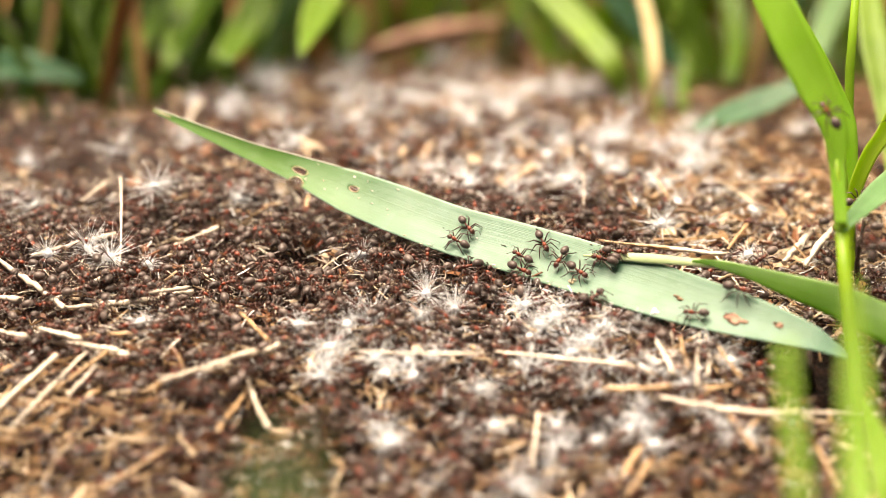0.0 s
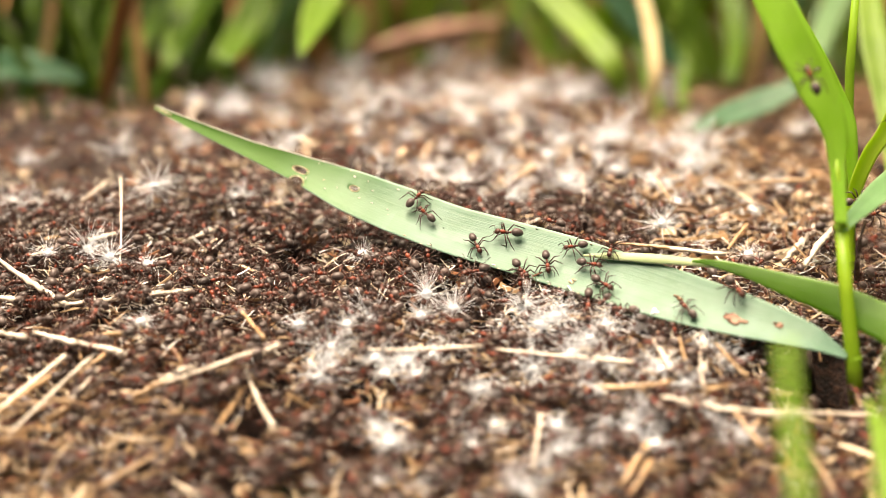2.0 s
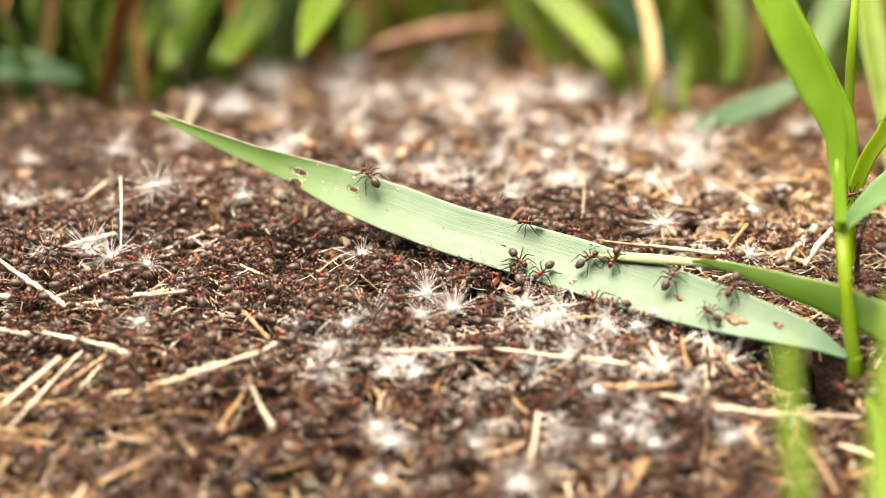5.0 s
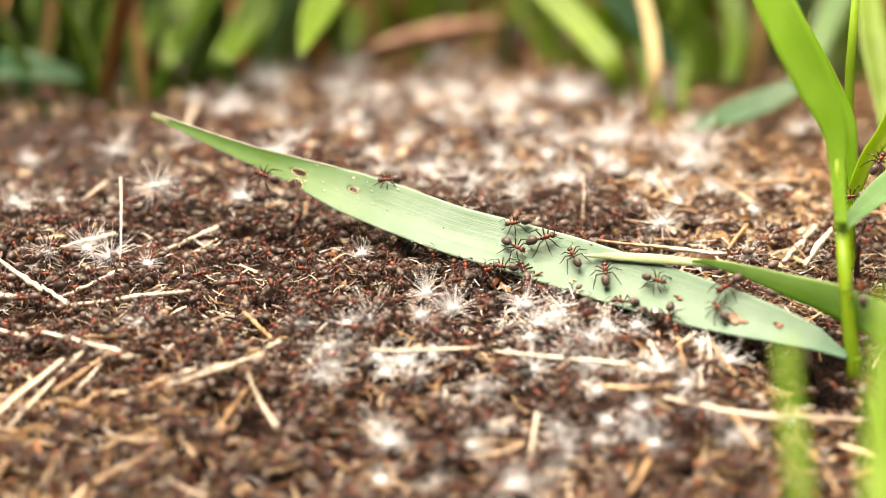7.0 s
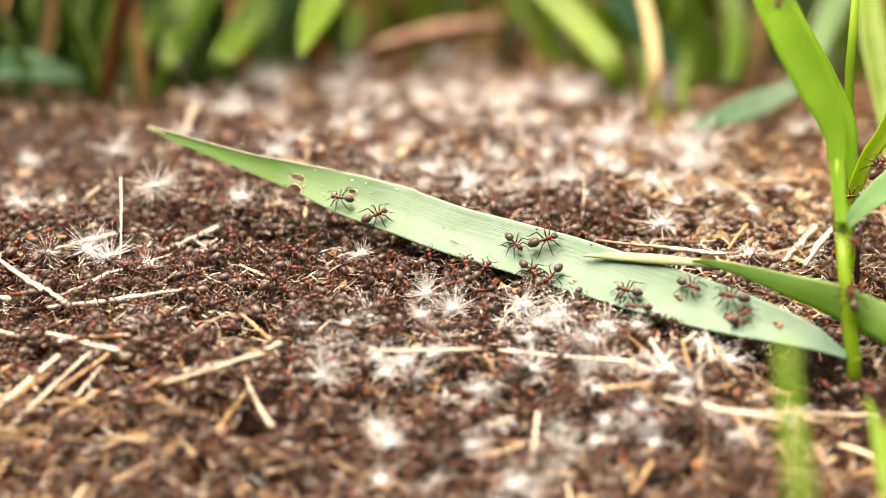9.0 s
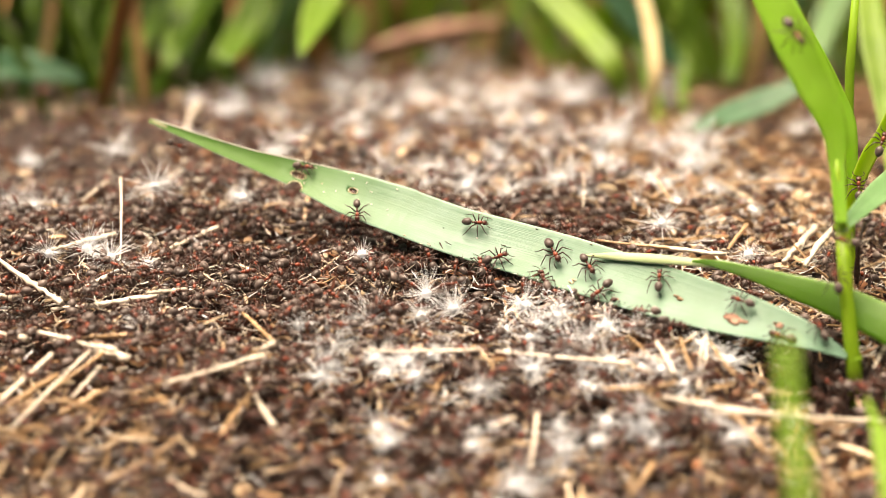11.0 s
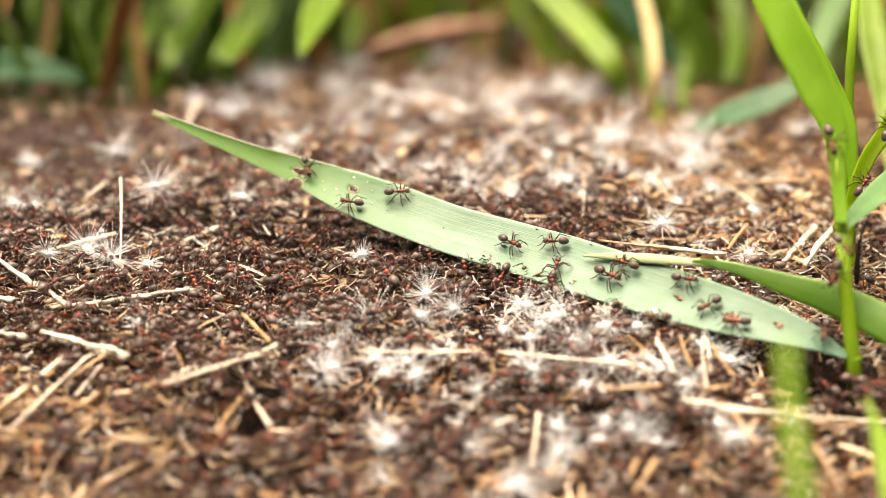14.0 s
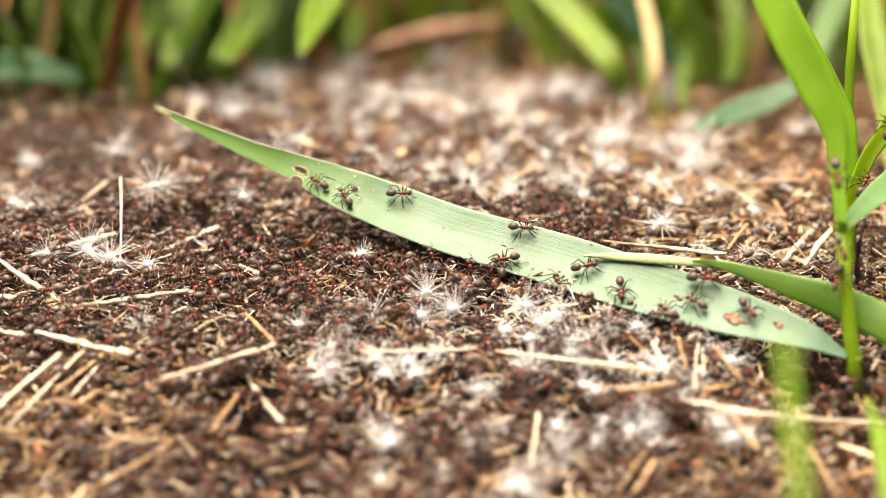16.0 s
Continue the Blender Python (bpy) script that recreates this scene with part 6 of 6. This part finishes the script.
grass_leaf([(0.0679, 0.1429, -0.0109), (0.0592, 0.1471, -0.0015), (0.0498, 0.1509, 0.0071), (0.0403, 0.1561, 0.0186)], [0.0015, 0.0065, 0.007, 0.006], TOWARD, TEAL, "drooping blue-green grass leaf", BACK)
grass_leaf([(0.0545, 0.1081, -0.0127), (0.0556, 0.1102, 0.0016), (0.0554, 0.1245, 0.0093), (0.0528, 0.1451, 0.0187)], [0.0016, 0.0034, 0.0036, 0.003], (0.1, -0.85, 0.5), STALK, "dry beige grass stalk behind the nest", BACK)
grass_leaf([(0.0562, 0.0946, -0.0091), (0.0575, 0.1225, -0.0125), (0.0563, 0.1278, -0.0079)], [0.003, 0.004, 0.002], TOWARD, BRIGHT, "short yellow-green shoot behind the nest", BACK)
grass_leaf([(0.0641, 0.1108, -0.0138), (0.0668, 0.1439, -0.0087), (0.0679, 0.1516, 0.0085), (0.0702, 0.1573, 0.0215)], [0.003, 0.0035, 0.004, 0.004], TOWARD, MID, "green grass stem behind the nest", BACK)
grass_leaf([(0.0614, 0.08, -0.0037), (0.0732, 0.09, -0.0032), (0.084, 0.096, -0.0011), (0.0961, 0.101, 0.0033)], [0.002, 0.0075, 0.0080, 0.003], (-0.1, -0.45, 0.9), TEAL, "blue-green grass leaf lying low behind the nest", BACK)
AWAY = (0.1, -0.85, 0.5)
def back_leaf(points, widths, mat, lab):
    foot = Vector(points[0])
    foot += Vector((0.004, 0.03, 0))
    foot.z = height(foot.x, foot.y) - 0.003
    grass_leaf([tuple(foot), *points], [0.002, *widths], AWAY, mat, lab, BACK)


grass_leaf([(-0.0150, 0.2600, -0.0500), (-0.0180, 0.2500, 0.0500), (-0.0240, 0.1950, 0.0480), (-0.0305, 0.1545, 0.0150), (-0.0348, 0.1302, 0.0098), (-0.0372, 0.1060, 0.0078)], [0.003, 0.0060, 0.0085, 0.0098, 0.0080, 0.0008], AWAY, SOFT, "bright green grass leaf hanging down behind the nest", BACK)
back_leaf([(-0.0607, 0.1346, -0.0051), (-0.0562, 0.1528, -0.0010), (-0.0494, 0.1785, 0.0076)], [0.005, 0.0085, 0.0075], MID, "mid green grass leaf behind the nest")
back_leaf([(-0.0762, 0.1432, -0.0102), (-0.0751, 0.1633, -0.0020), (-0.0729, 0.1885, 0.0054)], [0.004, 0.0075, 0.0070], MID, "mid green grass leaf behind the nest")
back_leaf([(-0.0517, 0.1965, -0.0259), (-0.0545, 0.2161, -0.0186), (-0.0591, 0.2411, -0.0117)], [0.004, 0.0070, 0.0065], MID, "green grass leaf behind the nest")
back_leaf([(-0.0890, 0.1672, -0.0178), (-0.0874, 0.1875, -0.0091), (-0.0858, 0.2322, -0.0071)], [0.004, 0.0080, 0.0070], MID, "green grass leaf behind the nest")
back_leaf([(-0.1022, 0.1581, -0.0138), (-0.1013, 0.1735, -0.0036), (-0.1069, 0.1988, 0.0040)], [0.004, 0.0070, 0.0070], MID, "green grass leaf behind the nest")
back_leaf([(-0.0289, 0.2163, -0.0306), (-0.0259, 0.2363, -0.0224), (-0.0238, 0.2611, -0.0160)], [0.003, 0.0060, 0.0060], MID, "green grass leaf behind the nest")
back_leaf([(-0.0150, 0.2265, -0.0322), (-0.0171, 0.2466, -0.0238), (-0.0210, 0.2707, -0.0189)], [0.003, 0.0060, 0.0060], DRY, "dry tan grass leaf behind the nest")
back_leaf([(0.0138, 0.2363, -0.0347), (0.0122, 0.2562, -0.0269), (0.0163, 0.2804, -0.0218)], [0.003, 0.0080, 0.0080], MID, "green grass leaf behind the nest")
back_leaf([(0.0803, 0.1467, -0.0148), (0.0844, 0.1715, -0.0081), (0.0836, 0.1981, 0.0024)], [0.003, 0.0060, 0.0070], MID, "green grass leaf behind the nest")
back_leaf([(0.0977, 0.1454, -0.0177), (0.1065, 0.1648, -0.0110), (0.1207, 0.1981, 0.0024)], [0.003, 0.0070, 0.0080], BLUISH, "blue-green grass leaf behind the nest")
back_leaf([(0.0786, 0.1865, -0.0238), (0.0934, 0.2015, -0.0146), (0.1104, 0.2138, -0.0114)], [0.004, 0.0080, 0.0060], BLUISH, "blue-green grass leaf behind the nest")
grass_leaf([(-0.1900, 0.2000, -0.0380), (-0.1304, 0.132, -0.0058), (-0.1139, 0.135, -0.006), (-0.0991, 0.138, -0.01)], [0.003, 0.0095, 0.0095, 0.002], (0, -0.7, 0.7), TEAL, "blue-green grass leaf lying low", BACK)
grass_leaf([(0.1014, 0.0077, -0.0005), (0.1069, 0.0522, 0.0065), (0.1061, 0.0752, 0.0214), (0.1070, 0.1024, 0.0333)], [0.003, 0.0050, 0.0075, 0.006], (0.1, -0.85, 0.5), SOFT, "green grass leaf beside the nest", BACK)
r = random.Random(5)
for k in range(370):
    x = r.uniform(-0.22, 0.22)
    edge = 0.122 if x < -0.078 else 0.165 if x < -0.055 else 0.205 if x < 0.035 else 0.150
    y = edge + 0.12 * r.random() ** 1.2
    if x > 0.0 and r.random() < (0.35 if x > 0.05 else 0.62):
        continue
    lean = Vector((max(-0.6, min(0.6, r.gauss(0, 0.35))), r.gauss(0.25, 0.25), 1.0)).normalized()
    h = r.uniform(0.07, 0.20)
    droop = Vector((lean.x, lean.y, -0.6)) * h * r.uniform(0.1, 0.5)
    pts = [Vector((x, y, height(x, y) - 0.004)) + lean * h * f + droop * f * f for f in (0, 0.3, 0.6, 0.85, 1.0)]
    w = r.uniform(0.003, 0.0085)
    kinds = {"green": (MID, "green grass leaf behind the nest"), "bright": (SOFT, "bright green grass leaf behind the nest"),
             "blue": (BLUISH, "blue-green grass leaf behind the nest"), "dry": (DRY, "dry brown grass leaf behind the nest"), "deep": (DEEP, "grass leaf behind the nest in shade-darkened green")}
    if x > -0.04 and w > 0.0055 and r.random() < 0.3:
        w *= 0.6
    if y < 0.16 and x < -0.05:
        w *= 0.75
    # DEEP stands only at the left, painting in the shade of the vegetation
    mat, lab = kinds[r.choice(("deep", "deep", "green", "green", "dry", "blue") if x < -0.04 and y < 0.16 else ("deep", "green", "green", "bright", "bright", "dry", "blue") if x < -0.04 else ("green", "dry", "bright", "dry") if x < 0.03 else ("bright", "bright", "bright", "dry", "blue"))]
    grass_leaf([tuple(p) for p in pts], [w * 0.6, w, w, w * 0.7, 0.0005], (r.gauss(0, 0.6), -1, 0.3), mat, lab, BACK)

NEAR = "grass before the nest"
near_a = grass_leaf([(0.0505, -0.1858, 0.0302), (0.0504, -0.1762, 0.0418), (0.0498, -0.1688, 0.0487), (0.0496, -0.1608, 0.0568)], [0.0022, 0.0024, 0.0024, 0.0020], TOWARD, BRIGHT, "bright green grass shoot standing before the nest", NEAR)
near_b = grass_leaf([(0.0559, -0.2147, 0.0094), (0.0587, -0.1915, 0.0247), (0.0600, -0.1710, 0.0388), (0.0605, -0.1597, 0.0494), (0.0612, -0.1482, 0.0605)], [0.0036, 0.0046, 0.0048, 0.0042, 0.0010], TOWARD, BRIGHT, "bright green swaying grass leaf before the nest", NEAR)
near_c = grass_leaf([(0.0799, -0.1139, -0.0100), (0.0793, -0.1073, -0.0001), (0.0783, -0.1002, 0.0061), (0.0763, -0.0931, 0.0121)], [0.0030, 0.0045, 0.0036, 0.0004], TOWARD, BRIGHT, "short pointed green grass shoot", NEAR)
near_e = grass_leaf([(-0.0154, -0.3316, -0.0560), (-0.0154, -0.3116, 0.0870), (-0.0155, -0.2958, 0.0977), (-0.0142, -0.2877, 0.1038), (-0.0131, -0.2807, 0.1071)], [0.002, 0.003, 0.0042, 0.004, 0.001], TOWARD, DEEP, "dark green grass leaf swaying before the nest", NEAR)


def dead_twig(points, radius, label):
    at = Vector(points[0])
    ob = thing("dead_twig", at, label, "twig", "dead twigs")
    bm = bmesh.new()
    line = spline([tuple(Vector(p) - at) for p in points], 9)
    tube(bm, [Vector(p) for p in line], [radius * (1 - 0.06 * k) * (1.15 if k % 3 else 0.9) for k in range(9)], 7)
    part("stalk", bm, SNAG, ob)


dead_twig([(0.0889, -0.0121, -0.0025), (0.0850, -0.0310, 0.0139), (0.0866, -0.0269, 0.0182)], 0.0006, "thin dark dead twig beside the grass plant")
dead_twig([(0.0775, -0.0340, -0.0190), (0.0748, -0.0431, -0.0084), (0.0747, -0.0405, -0.0048)], 0.0010, "dark broken stub under the fallen leaf")
dead_twig([(0.0824, -0.0175, -0.0019), (0.0811, -0.0245, 0.0039), (0.0809, -0.0228, 0.0054)], 0.0007, "dark broken stub behind the leaf")


# a red-brown dead leaf at the nest's far edge
dead = thing("dead_leaf", (-0.0235, 0.2693, -0.0490), "curled red-brown dead leaf at the nest edge", "dead leaf")
leaf("blade", [tuple(Vector(p) - Vector((-0.0235, 0.2693, -0.0490))) for p in ((-0.0243, 0.1884, -0.0195), (-0.0109, 0.1948, -0.0174), (0.0027, 0.2006, -0.0165), (0.0184, 0.2110, -0.0178))], [0.002, 0.0065, 0.0075, 0.003], [(0, -0.8, 0.6)], BARK, dead, "", -0.5)
bm = bmesh.new()
tube(bm, [Vector(p) - Vector((-0.0235, 0.2693, -0.0490)) + Vector((0, -0.0006, 0.0004)) for p in ((-0.0243, 0.1884, -0.0195), (-0.0109, 0.1948, -0.0174), (0.0027, 0.2006, -0.0165), (0.0184, 0.2110, -0.0178))], [0.0006, 0.0006, 0.0005, 0.0003], 6)
part("midrib", bm, BARK, dead)


# ---- what moves ----
def motions():
    for ant, rows in zip(leaf_ants, ON_LEAF):
        walk(ant, rows)
        # the legs step in two sets of three while the ant goes
        legs = [c for c in ant.children if c.name.split(".")[0] == "leg"]
        times = [k * 0.4 for k in range(41)]
        pace = []
        for t in times:
            a, b = [next((q for q in zip(rows, rows[1:]) if q[1][0] >= s), (rows[-2], rows[-1])) for s in (t, min(16.0, t + 0.2))]
            gone = (b[1][1].translation - a[0][1].translation).length / max(0.1, b[1][0] - a[0][0])
            pace.append(min(1.0, gone / 0.006))
        for k, leg in enumerate(legs):
            side = 1 if leg.location.y > 0 else -1
            phase = 1 if (k % 3 + (side < 0)) % 2 else -1
            walk(leg, [(t, Matrix.Translation(leg.location) @ Matrix.Rotation(radians(17 * phase * side * (1 if j % 2 else -1) * v), 4, "Z")) for j, (t, v) in enumerate(zip(times, pace))])
    for ant, rows in zip(rearing + swarm_ants, rearing_rows + swarm_rows):
        walk(ant, rows)
    r = random.Random(9)
    for drift in drifts:
        x = y = 0.0
        rows = []
        a = r.uniform(0, 360)
        for k in range(17):
            rows.append((float(k), pose(x, y, 0)))
            a += r.uniform(-70, 70)
            x, y = x * 0.9 + math.cos(radians(a)) * 0.0016, y * 0.9 + math.sin(radians(a)) * 0.0016
        walk(drift, rows)
    tip = [(0, 0), (0.5, -3), (1, -4), (1.5, -7), (2, -4), (2.5, -3), (3, 0), (3.5, 4), (4, 5), (6.3, 7), (7, 8), (7.5, 9), (8, 18), (8.5, 22), (9, 30), (9.2, 30), (11.3, 15), (12, 9), (12.5, 8), (13.5, 5), (14.5, 4), (16, -4)]
    # straws nudged about by the ants beneath them
    for straw_ob in loose_straws:
        at, rows = straw_ob.location.copy(), []
        for t in (0, 2, 4, 6.5, 9, 11.5, 14, 16):
            push = Vector((r.gauss(0, 0.0005), r.gauss(0, 0.0005), abs(r.gauss(0, 0.0003))))
            rows.append((t, Matrix.Translation(at + push) @ Matrix.Rotation(radians(r.gauss(0, 2.0)), 4, "Z")))
        walk(straw_ob, rows)
    # the near leaf sways out of view and back
    foot = near_b.location.copy()
    sway = [(0, 0), (0.7, 0), (1.2, 2), (1.6, 4), (2.2, 11), (4.2, 10), (6.3, 2.5), (6.6, 2.5), (7.2, 8), (8, 12), (9.2, 13), (10.5, 12), (11.5, 13), (14, 14), (16, 12)]
    walk(near_b, [(t, Matrix.Translation(foot) @ Matrix.Rotation(radians(d), 4, (0, 1, 0))) for t, d in sway])
    low = near_e.location.copy()
    walk(near_e, [(t, Matrix.Translation(low + Vector((0, 0, -d * 0.001)))) for t, d in ((0, 0), (0.4, 0), (0.8, 3), (1.2, 2), (1.5, 0), (2, 9), (2.8, 9), (3.4, 3), (4, 5), (5, 8), (6.3, 6), (7, 14), (10, 16), (16, 16))])
    at = HINGE - BASE
    axis = Vector(TOWARD)
    walk(blade_tip, [(t, Matrix.Translation(at) @ Matrix.Rotation(radians(d * 0.135), 4, axis)) for t, d in tip])


motions()
